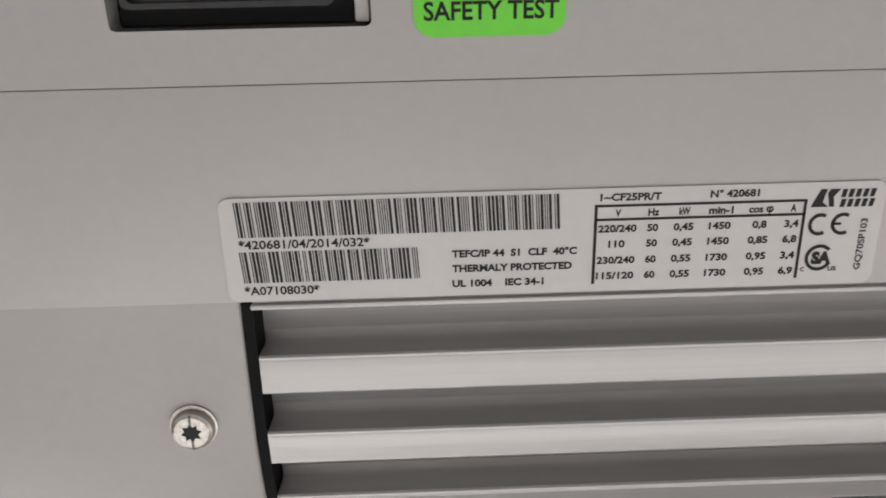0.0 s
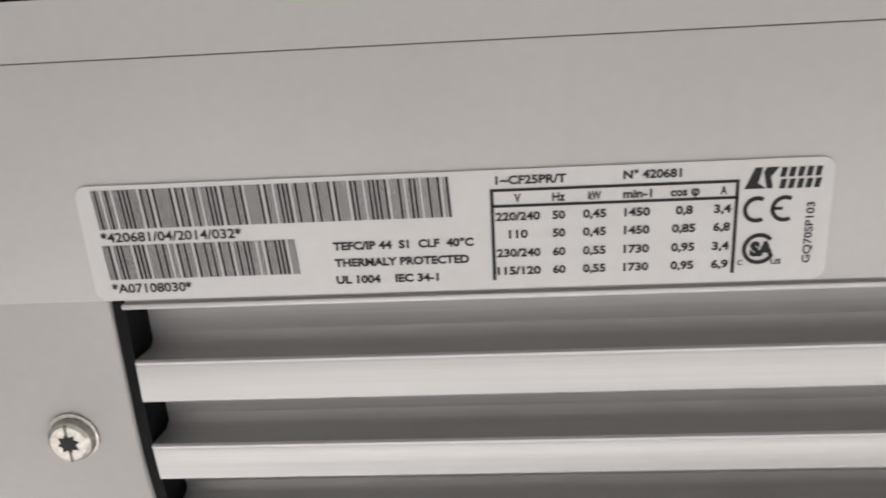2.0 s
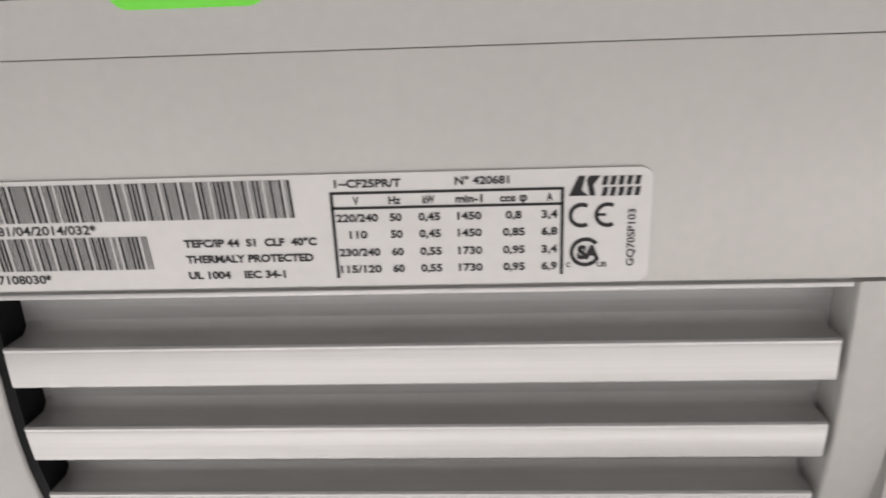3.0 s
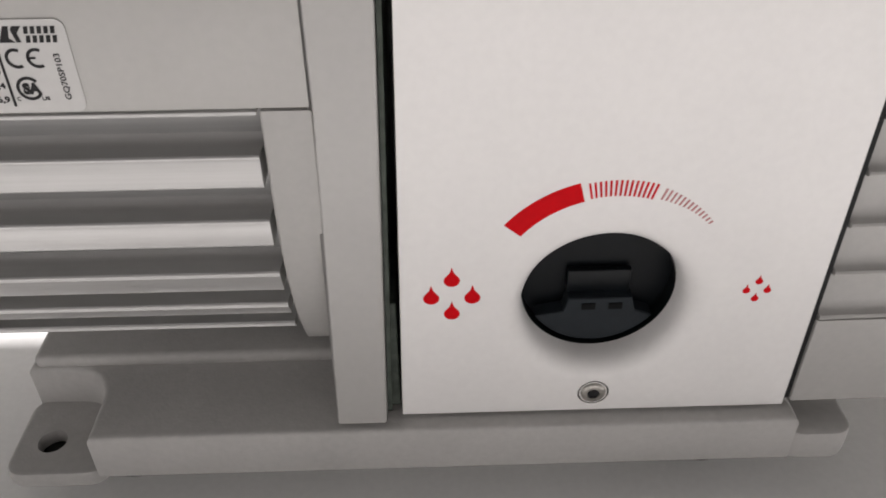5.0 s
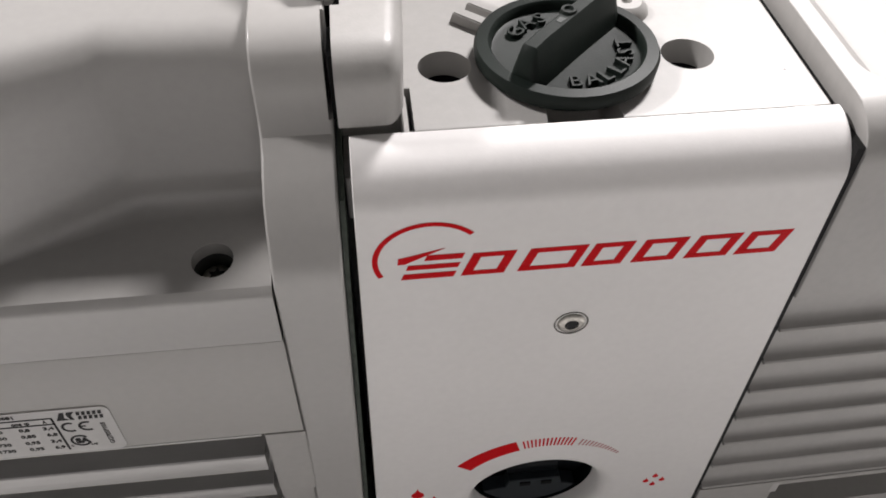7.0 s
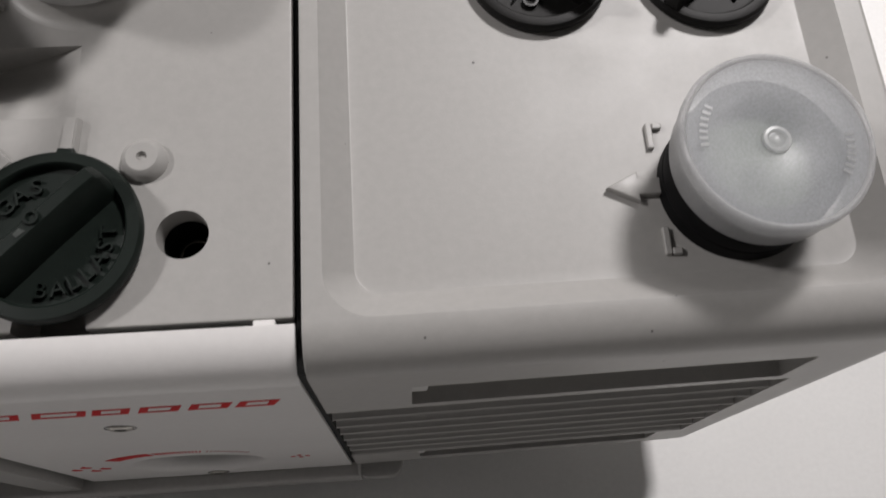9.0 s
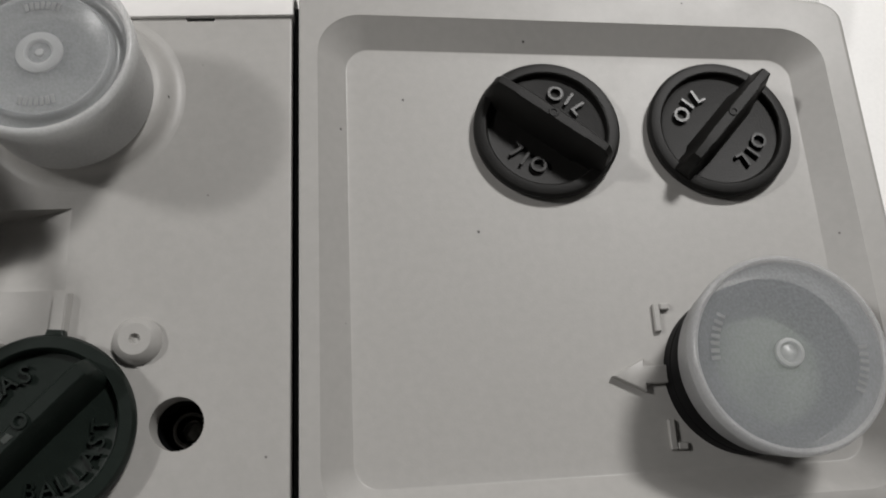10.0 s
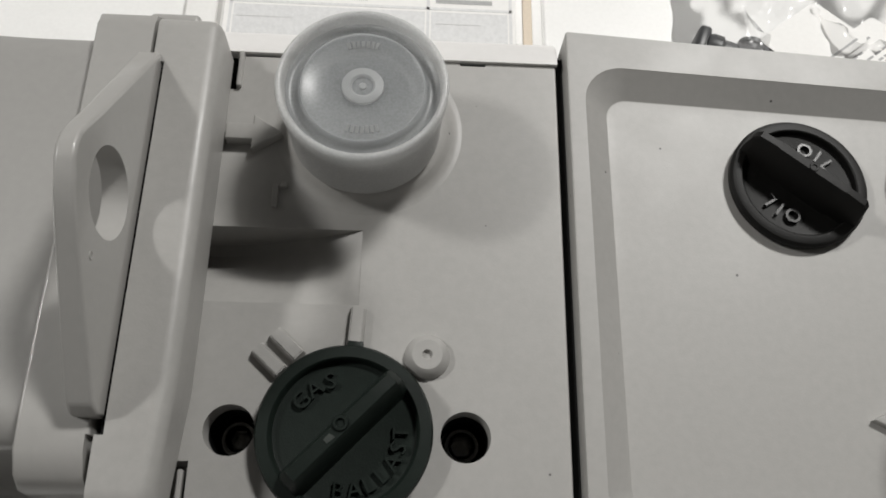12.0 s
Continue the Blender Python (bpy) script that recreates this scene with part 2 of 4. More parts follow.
def lathe(profile, centre, n=64, axis="z", bm=None, start=0.0, turn=360.0):
    """A profile of (radius, height) turned round an axis through centre."""
    own = bmesh.new()
    rings = []
    for r, h in profile:
        ring = []
        for k in range(n if r > 1e-7 else 1):
            a = radians(start) + radians(turn) * k / n
            u, v = r * math.cos(a), r * math.sin(a)
            x, y, z = AXES[axis](u, v, h)
            ring.append(own.verts.new((x + centre[0], y + centre[1], z + centre[2])))
        rings.append(ring)
    for p, q in zip(rings, rings[1:]):
        for k in range(n):
            corner = [p[k % len(p)], p[(k + 1) % len(p)], q[(k + 1) % len(q)], q[k % len(q)]]
            face = list(dict.fromkeys(corner))
            if len(face) > 2:
                own.faces.new(face)
    bmesh.ops.recalc_face_normals(own, faces=own.faces[:])
    return joined(bm, own)


def cylinder(centre, r, h0, h1, n=40, axis="z", edge=0.0, bm=None):
    e = edge
    prof = [(0, h0), (r - e, h0)] + ([(r, h0 + e)] if e else []) + ([(r, h1 - e)] if e else []) + [(r - e, h1), (0, h1)]
    return lathe(prof, centre, n, axis, bm)


def cut(ob, cutters):
    """Takes the cutters' volumes away from a mesh object."""
    for bm in cutters:
        tool = finish("cutter", bm, ob.data.materials[0])
        mod = ob.modifiers.new("cut", "BOOLEAN")
        mod.operation, mod.object, mod.solver = "DIFFERENCE", tool, "EXACT"
        fresh = bpy.data.meshes.new_from_object(ob.evaluated_get(bpy.context.evaluated_depsgraph_get()))
        ob.modifiers.clear()
        old = ob.data
        ob.data = fresh
        fresh.name = ob.name
        bpy.data.meshes.remove(old)
        bpy.data.meshes.remove(tool.data)
    mats = ob.data.materials
    keep = mats[0]
    mats.clear()
    mats.append(keep)
    for p in ob.data.polygons:
        p.material_index = 0
    ob.data.shade_smooth()
    ob.data.set_sharp_from_angle(angle=radians(32))
    ob.modifiers.new("even_normals", "WEIGHTED_NORMAL").keep_sharp = True
    return ob


def rounded(x0, x1, y0, y1, r, seg=5):
    pts = []
    for cx, cy, a0 in ((x1 - r, y1 - r, 0), (x0 + r, y1 - r, 90), (x0 + r, y0 + r, 180), (x1 - r, y0 + r, 270)):
        pts += [(cx + r * math.cos(radians(a0 + 90 * k / seg)), cy + r * math.sin(radians(a0 + 90 * k / seg)))
                for k in range(seg + 1)]
    return pts


def arc_strip(cx, cz, r0, r1, a0, a1, n=24, rx=1.0):
    out = [(cx + rx * r1 * math.cos(radians(a0 + (a1 - a0) * k / n)), cz + r1 * math.sin(radians(a0 + (a1 - a0) * k / n)))
           for k in range(n + 1)]
    back = [(cx + rx * r0 * math.cos(radians(a1 + (a0 - a1) * k / n)), cz + r0 * math.sin(radians(a1 + (a0 - a1) * k / n)))
            for k in range(n + 1)]
    return out + back


def text_mesh(body, height, depth, width=None, bold=0.0):
    """The built-in font as a bmesh in the xy plane, centred, with letters of a given height and, if given, width."""
    cu = bpy.data.curves.new("letters", "FONT")
    cu.body, cu.size, cu.resolution_u, cu.offset = body, 1.0, 3, bold
    cu.extrude = 0.001
    ob = new("letters", cu)
    me = bpy.data.meshes.new_from_object(ob.evaluated_get(bpy.context.evaluated_depsgraph_get()))
    bpy.data.objects.remove(ob)
    bpy.data.curves.remove(cu)
    bm = bmesh.new()
    bm.from_mesh(me)
    bpy.data.meshes.remove(me)
    xs = [v.co.x for v in bm.verts]
    s = height / 0.70
    sx = width / (max(xs) - min(xs)) if width else s
    mid = (max(xs) + min(xs)) / 2
    for v in bm.verts:
        v.co = Vector(((v.co.x - mid) * sx, (v.co.y - 0.35) * s, depth if v.co.z > 0 else 0.0))
    return bm


def on_front(bm, x, y, z, turn=0.0):
    """Lays a flat bmesh onto a face that looks towards -y."""
    bm.transform(Matrix.Translation((x, y, z)) @ Matrix.Rotation(radians(90), 4, "X") @ Matrix.Rotation(radians(turn), 4, "Z"))
    return bm


def on_top(bm, x, y, z, turn=0.0):
    bm.transform(Matrix.Translation((x, y, z)) @ Matrix.Rotation(radians(turn), 4, "Z"))
    return bm


# ---- the room: plain unseen walls, floor and ceiling that close the place ----
X0, X1, Y0, Y1, Z0, Z1 = -2.9, 2.7, -1.5, 2.3, -0.74, 1.96


def structure(name, bm, mat, label, category):
    return tagged(finish(name, bm, mat), label, category, kind="structure")


structure("floor", rbox(X0, X1, Y0, Y1, Z0 - 0.1, Z0), floor_vinyl, "grey vinyl floor of a workroom", "floor")
# Ceiling, west and north walls are kept dark so that shadows stay deep.
structure("ceiling", rbox(X0, X1, Y0, Y1, Z1, Z1 + 0.1), ceiling_paint, "unseen dark grey ceiling that holds bounced light down", "ceiling")
structure("wall_west", rbox(X0 - 0.1, X0, Y0, Y1, Z0, Z1), wall_paint, "unseen grey wall, dim to hold bounced light down", "wall")
# East and south walls are paler, added to bounce light onto the front.
structure("wall_east", rbox(X1, X1 + 0.1, Y0, Y1, Z0, Z1), bounce_white, "unseen pale wall that bounces light onto the pump", "wall")
structure("wall_south", rbox(X0, X1, Y0 - 0.1, Y0, Z0, Z1), bounce_white, "unseen pale wall that bounces light onto the pump", "wall")
structure("wall_north", rbox(X0, X1, Y1, Y1 + 0.1, Z0, Z1), wall_paint, "unseen grey wall, dim to hold bounced light down", "wall")

for (lx, ly, lz), (sx, sy) in ((LAMP_A, (0.60, 0.40)), (LAMP_B, (0.56, 0.56))):
    fixture = thing("ceiling_light", (lx, ly, Z1), "white ceiling light panel fixed under the ceiling", "ceiling light",
                    "ceiling lights")
    part("frame", rbox(lx - sx / 2, lx + sx / 2, ly - sy / 2, ly + sy / 2, Z1 - 0.028, Z1 - 0.001, 0.004, 2), paint_white, fixture)
    part("diffuser", rbox(lx - sx / 2 + 0.02, lx + sx / 2 - 0.02, ly - sy / 2 + 0.02, ly + sy / 2 - 0.02, Z1 - 0.033, Z1 - 0.027),
         lamp_glow, fixture)

table = thing("work_table", (0.375, 0.15, Z0), "white laminate work table under the pump", "table")
part("tabletop", rbox(-0.30, 1.05, -0.55, 0.85, -0.03, 0.0, 0.002, 2), laminate, table)
for tx in (-0.26, 1.00):
    for ty in (-0.50, 0.80):
        part("leg", rbox(tx - 0.025, tx + 0.025, ty - 0.025, ty + 0.025, Z0, -0.031, 0.003, 2), steel, table)

# ---- the vacuum pump ----
pump = thing("vacuum_pump", (0.10, 0.08, 0.0),
             "grey and white rotary vane vacuum pump on a white table", "vacuum pump")

# base plate with stepped feet
PAD_L, PAD_R, BF, BB = (-0.062, -0.034), (0.181, 0.1985), -0.0025, 0.170


def base_outline():
    r = 0.014
    pts = [(PAD_L[1], BF), (PAD_R[0], BF)]
    pts += [(PAD_R[0], 0.028 - r)] + [(PAD_R[0] + r - r * math.cos(radians(a)), 0.028 - r + r * math.sin(radians(a))) for a in range(15, 91, 15)]
    pts += [(PAD_R[1], 0.028), (PAD_R[1], BB - 0.028), (PAD_R[0], BB - 0.028), (PAD_R[0], BB), (PAD_L[1], BB),
            (PAD_L[1], BB - 0.028), (PAD_L[0], BB - 0.028), (PAD_L[0], 0.028)]
    pts += [(PAD_L[1] - r + r * math.sin(radians(a)), 0.028 - r + r * math.cos(radians(a))) for a in range(0, 91, 15)]
    return pts


base = part("base_plate", prism(base_outline(), "z", 0.0135, 0.032, 0.002, 3), cast_grey, pump,
            "grey painted cast base plate with stepped feet")
part("ridge", rbox(-0.060, 0.0436, 0.0285, 0.0800, 0.0310, 0.0362, 0.0022, 3), cast_grey, base)
for px0, px1 in (PAD_L, PAD_R):
    for py0, py1 in ((BF, 0.030), (BB - 0.030, BB)):
        lug = finish("foot_pad", prism(rounded(px0 - 0.002, px1 + 0.002, py0, py1, 0.006), "z", 0.0135 if px0 > 0 else 0.0100, 0.0165 if px0 < 0 else 0.0250, 0.0015, 2), cast_grey)
        hx, hy = (px0 + px1) / 2 - 0.0045, (0.0108 if py0 < 0.1 else BB - 0.0125)
        if px0 < 0:
            cut(lug, [cylinder((hx, hy, 0), 0.0046, 0.0, 0.03, 28)])
        part("foot_pad", lug, None, base)
        if px0 < 0:
            # A dark disc closes the hole and gives it shaded depth.
            part("bolt_hole", cylinder((hx, hy, 0), 0.0060, 0.0100, 0.0112, 28), rubber, base)
for fx in (-0.030, 0.160):
    for fy in (0.020, 0.145):
        part("rubber_foot", lathe([(0, 0), (0.011, 0), (0.012, 0.003), (0.009, 0.0138), (0, 0.0138)], (fx, fy, 0), 28), rubber, base)

# motor: drum, cooling fins, end bell and fan cover
MY = 0.0728
FIN_L, FIN_R = -0.1298, 0.0302


def front_y(z):
    """How far the motor's front lies behind the cover's face at a height."""
    return 0.0118 * (max(0.112 - z, 0.0) / 0.048) ** 2.1


def motor_section(inset):
    """The motor's outline as (y, z), drawn in by a margin."""
    front = [(front_y(z) + inset, z) for z in (0.1375, 0.112, 0.104, 0.096, 0.088, 0.080, 0.072, 0.064, 0.057, 0.051)]
    return front + [(0.0290 + inset * 0.7, 0.0445 + inset * 0.5), (0.0430, 0.0410 + inset), (MY, 0.0395 + inset), (0.105, 0.0460 + inset), (0.135 - inset, 0.0740),
                    (0.150 - inset, 0.112), (0.150 - inset, 0.1375)]


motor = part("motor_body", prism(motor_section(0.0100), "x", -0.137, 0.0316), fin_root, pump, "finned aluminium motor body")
for top, low in ((0.1260, 0.1169), (0.1077, 0.0990), (0.0896, 0.0815), (0.0755, 0.0692), (0.0640, 0.0600)):
    yt, yl = front_y(top), front_y(low)
    back = max(yt, yl) + 0.014
    pts = [(yt + 0.0004, top), (yt, top - 0.0004), (yt, top - 0.0009), (yt + 0.00025, top - 0.0011), (yt + 0.00010, top - 0.0016), (yl, low + 0.0012), (yl + 0.0001, low + 0.0004),
           (yl + 0.0005, low), (back, low + 0.0016), (back, top + 0.0014), (yt + 0.0100, top + 0.0012), (yt + 0.0088, top - 0.0002), (yt + 0.0074, top - 0.0009)]
    part("cooling_fin", prism(pts, "x", FIN_L, FIN_R), aluminium, motor)
# end bell towards the pump; a black ring gives the fan-end gap its shade
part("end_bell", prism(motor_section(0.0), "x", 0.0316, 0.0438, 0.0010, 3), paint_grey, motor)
part("end_gap_ring", prism(motor_section(0.0012), "x", -0.1330, -0.1302), port_and_shade_black, motor)
fan_cover = part("fan_cover", prism([(y, z if z < 0.137 else 0.1392) for y, z in motor_section(0.0003)], "x", -0.235, -0.1325, 0.0008, 3), fan_grey, pump, "grey moulded fan cover")


def cross_screw(name, x, y, z, r, parent, label=""):
    """A raised screw head that looks towards -y, with its recess."""
    part("washer", lathe([(0, 0.0), (r * 1.10, 0.0), (r * 1.10, -0.0006), (r * 0.9, -0.0008), (0, -0.0008)], (x, y, z + r * 0.06), 36, "y"), steel, parent)
    head = part(name, lathe([(0, 0.0), (r, 0.0), (r, -0.0012), (r * 0.93, -0.0022), (r * 0.78, -0.0027), (r * 0.30, -0.0027),
                             (r * 0.26, -0.0012), (0, -0.0012)], (x, y, z), 36, "y"), steel, parent, label)
    star = [(x + r * q * math.cos(radians(22.5 * k + 8)), z + r * q * math.sin(radians(22.5 * k + 8))) for k in range(16) for q in ((0.46, 0.30)[k % 2],)]
    # Recess and slot are dark prisms that paint the shade inside them.
    part("recess", prism(star, "y", y - 0.0029, y - 0.0012), black_plastic, head)
    part("slot", rbox(x - r * 0.05, x + r * 0.05, y - 0.00285, y - 0.0012, z - r * 0.86, z + r * 0.86), dark_steel, head)
    return head


cross_screw("screw", -0.1450, 0.0004, 0.1098, 0.0046, fan_cover, "zinc-plated cross-head screw")

# terminal cover: lower box, upper hood with a scooped front
cover = part("terminal_cover", rbox(-0.235, 0.0432, 0.0, 0.150, 0.1382, 0.1811, 0.0003, 2), cover_grey, pump,
             "grey moulded terminal box cover")
part("cover_lip", rbox(-0.1305, 0.0310, 0.0004, 0.012, 0.1362, 0.1373, 0.0003, 2), aluminium, cover)
# Shade of the slot above the lip, in the darker metal.
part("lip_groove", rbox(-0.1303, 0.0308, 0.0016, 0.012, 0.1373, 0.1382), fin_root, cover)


def hood_row(x):
    """The hood's outline at x: (y, z), from the front foot over the top to the back."""
    s = min(max((x + 0.043) / 0.053, 0.0), 1.0)
    c = min(max((0.030 - x) / 0.075, 0.0), 1.0)
    crown = 0.0050 * c * c * (3 - 2 * c)
    yb, yw, yt = 0.0030 + 0.0205 * s, 0.0032 + 0.0256 * s, 0.0034 + 0.0300 * s
    rise = 0.2031
    pts = [(0.0, 0.18125), (0.0, 0.1975), (0.0004, 0.1992), (0.0016, 0.2008), (0.0030 + 0.30 * (yb - 0.0030), 0.2010 + 0.55 * (rise - 0.2010)),
           (0.0030 + 0.68 * (yb - 0.0030), 0.2010 + 0.88 * (rise - 0.2010)), (yb, rise)]
    for k in range(1, 6):
        f = k / 5
        pts.append((yb + (yw - yb) * math.sin(f * math.pi / 2), rise + (0.2082 - rise) * (1 - math.cos(f * math.pi / 2))))
    top = 0.2412 + crown
    for k in range(1, 5):
        pts.append((yw + (yt - yw) * k / 4, 0.2082 + (0.0273 + crown) * k / 4))
    for a in range(25, 91, 13):
        pts.append((yt + 0.0105 * (1 - math.cos(radians(a))), top - 0.0045 + 0.0105 * math.sin(radians(a))))
    pts += [(yt + 0.0150, top + 0.0062), (0.090, top + 0.0068),
            (0.141, top + 0.0058), (0.149, top + 0.0032), (0.1525, top - 0.0020), (0.1535, 0.2250), (0.1540, 0.18125)]
    return pts


def hood_mesh():
    bm = bmesh.new()
    xs = [-0.235] + [-0.235 + 0.012 + 0.002 * k for k in range(132)] + [0.0430]
    xs = [x for x in xs if x <= 0.0430]
    rows = [[bm.verts.new((x, y, z)) for y, z in hood_row(x)] for x in xs]
    for a, b in zip(rows, rows[1:]):
        for k in range(len(a) - 1):
            bm.faces.new((a[k], a[k + 1], b[k + 1], b[k]))
        bm.faces.new((a[-1], a[0], b[0], b[-1]))
    bm.faces.new(rows[0]), bm.faces.new(rows[-1][::-1])
    return bm


hood = finish("hood", hood_mesh(), hood_grey, 50)
cut(hood, [cylinder((0.0290, 0.0100, 0), 0.0050, 0.1700, 0.2300, 32),
           rbox(-0.1492, -0.1034, -0.010, 0.0080, 0.1910, 0.2260, 0.001, 2)])
hood = part("hood", hood, None, cover, "glossy grey hood with a scooped corner")
# Dark sleeve stands for the shade down the screw hole.
part("screw_well", lathe([(0.00495, 0.1815), (0.00495, 0.1990), (0.00475, 0.1990), (0.00475, 0.1815), (0.00495, 0.1815)], (0.0290, 0.0100, 0), 32), core_dark, cover)
hood_screw = part("hood_screw", lathe([(0, 0.1801), (0.0042, 0.1801), (0.0042, 0.1950), (0.0036, 0.1963), (0.0020, 0.1966), (0, 0.1966)], (0.0290, 0.0100, 0), 24),
                  steel, cover, "recessed star-head screw")
star = [(0.0290 + (0.0024 if k % 2 else 0.0013) * math.cos(radians(30 * k)), 0.0100 + (0.0024 if k % 2 else 0.0013) * math.sin(radians(30 * k))) for k in range(12)]
# The star's sunken shade, drawn as a black prism.
part("star_recess", prism(star, "z", 0.1944, 0.1968), black_plastic, hood_screw)
switch = part("rocker_switch", rbox(-0.1491, -0.1065, 0.0055, 0.0078, 0.1911, 0.2257, 0.0004, 1), rubber, pump,
              "black rocker switch in the motor hood")
sw = finish("switch_frame", prism(rounded(-0.1462, -0.1095, 0.1948, 0.2225, 0.0015), "y", -0.0016, 0.0056), switch_black)
cut(sw, [prism(rounded(-0.1450, -0.1107, 0.1958, 0.2214, 0.001), "y", -0.01, 0.0014)])
part("switch_frame", sw, None, switch)
part("rocker", rbox(-0.1440, -0.1117, -0.0012, 0.0016, 0.1970, 0.2204, 0.0008, 2), switch_black, switch)
part("switch_clip", rbox(-0.1064, -0.1037, 0.0016, 0.0070, 0.1915, 0.2250, 0.0006, 2), paint_grey, switch)

# green sticker
sticker = part("test_sticker", prism(rounded(-0.0960, -0.0692, 0.1888, 0.2150, 0.0035), "y", -0.0004, 0.0002), green_film, pump,
               "fluorescent green safety test sticker")
part("printed_text", on_front(text_mesh("SAFETY TEST", 0.0031, 0.00008, 0.0238, 0.02), -0.0823, -0.00042, 0.1933), ink, sticker)

# rating label of the motor
LY = -0.00045
label = part("rating_label", prism(rounded(-0.1342, -0.0060, 0.1386, 0.1600, 0.0022), "y", -0.0004, 0.0002), label_white, pump,
             "white motor rating label with barcodes and a table")


def print_on(body, x0, x1, z, h, bold=0.0, mat=ink, width=True):
    part("printed_text", on_front(text_mesh(body, h, 0.00006, (x1 - x0) if width else None, bold + 0.020), (x0 + x1) / 2, LY, z), mat, label)


def bars(x0, x1, z0, z1, seed, chars):
    """A barcode: groups of five bars, two of them wide, and four gaps, one of them wide."""
    rnd = random.Random(seed)
    code = bmesh.new()
    unit = (x1 - x0) / (chars * 14.2 - 1)
    x = x0
    for group in range(chars):
        wide_bars, wide_gap = rnd.sample(range(5), 2), rnd.randrange(4)
        for k in range(5):
            w = unit * (2.4 if k in wide_bars else 0.9)
            prism([(x, z1), (x + w, z1), (x + w + 0.0004, z0), (x + 0.0004, z0)], "y", LY - 0.00006, LY, bm=code)
            x += w + unit * (1.1 if k == 4 else 2.5 if k == wide_gap else 1.1)
    tagged(part("barcode", code, ink, label), kind="stuff")


bars(-0.1313, -0.0702, 0.1521, 0.1592, 3, 20)
print_on("*420681/04/2014/032*", -0.1311, -0.1058, 0.1506, 0.0017)
bars(-0.1312, -0.0972, 0.1426, 0.1491, 5, 11)
print_on("*A07108030*", -0.1309, -0.1162, 0.1409, 0.0017)
print_on("TEFC/IP 44  S1  CLF  40\u00b0C", -0.0900, -0.0655, 0.1475, 0.0014, 0.018)
print_on("THERMALY PROTECTED", -0.0900, -0.0664, 0.1444, 0.0014, 0.018)
print_on("UL 1004    IEC 34-1", -0.0900, -0.0719, 0.1412, 0.0014, 0.018)
print_on("1~CF25PR/T", -0.0614, -0.0496, 0.1582, 0.0014, 0.012)
print_on("N\u00b0 420681", -0.0402, -0.0307, 0.1583, 0.0014, 0.012)
TX0, TX1 = -0.0624, -0.0212
for u0, u1, w0, w1 in ((TX0, TX1, 0.1562, 0.1567), (TX0, TX1, 0.1534, 0.1539), (TX0, TX0 + 0.0006, 0.1402, 0.1562),
                       (TX1 - 0.0006, TX1, 0.1402, 0.1562)):
    part("table_line", prism([(u0, w0), (u1, w0), (u1, w1), (u0, w1)], "y", LY - 0.00006, LY), ink, label)
COLS = (-0.0578, -0.0509, -0.0449, -0.0378, -0.0300, -0.0237)
ROWS = ((0.1550, ("V", "Hz", "kW", "min-1", "cos \u03c6", "A")), (0.1518, ("220/240", "50", "0,45", "1450", "0,8", "3,4")),
        (0.1486, ("110", "50", "0,45", "1450", "0,85", "6,8")), (0.1452, ("230/240", "60", "0,55", "1730", "0,95", "3,4")),
        (0.1419, ("115/120", "60", "0,55", "1730", "0,95", "6,9")))
for z, cells in ROWS:
    for x, body in zip(COLS, cells):
        w = 0.00107 * len(body) - (0.0004 if "," in body else 0) - (0.0006 if "-" in body or " " in body else 0)
        print_on(body, x - w / 2, x + w / 2, z, 0.0014, 0.012)
# maker's mark as plain shapes
part("mark_shape", prism([(-0.0204, 0.1550), (-0.0188, 0.1586), (-0.0176, 0.1586), (-0.0182, 0.1560), (-0.0170, 0.1550)], "y", LY - 0.00006, LY), ink, label)
part("mark_shape", prism([(-0.0174, 0.1578), (-0.0169, 0.1586), (-0.0150, 0.1586), (-0.0162, 0.1570), (-0.0158, 0.1550), (-0.0168, 0.1550)],
                         "y", LY - 0.00006, LY), ink, label)
for z in (0.1577, 0.1557):
    for k in range(5):
        part("mark_bar", prism([(-0.0148 + 0.0014 * k, z - 0.0008), (-0.0148 + 0.0014 * k + 0.0009, z - 0.0008), (-0.0145 + 0.0014 * k + 0.0009, z + 0.0008),
                                (-0.0145 + 0.0014 * k, z + 0.0008)], "y", LY - 0.00006, LY), ink, label)
for cx, a0, a1 in ((-0.0181, 60, 300), (-0.0136, 60, 300)):
    part("mark_shape", prism(arc_strip(cx, 0.1514, 0.0016, 0.0023, a0, a1), "y", LY - 0.00006, LY), ink, label)
part("mark_shape", prism([(-0.0157, 0.1512), (-0.0139, 0.1512), (-0.0139, 0.1517), (-0.0157, 0.1517)], "y", LY - 0.00006, LY), ink, label)
part("mark_shape", prism(arc_strip(-0.0173, 0.1444, 0.0021, 0.0028, 40, 330), "y", LY - 0.00006, LY), ink, label)
print_on("SA", -0.0188, -0.0148, 0.1444, 0.0023, 0.05)
print_on("C", -0.0207, -0.0199, 0.1420, 0.0009)
print_on("US", -0.0152, -0.0135, 0.1420, 0.0009)
part("printed_text", on_front(text_mesh("GQ70SP103", 0.0013, 0.00006, 0.0108, 0.012), -0.0094, LY, 0.1470, 90), ink, label)

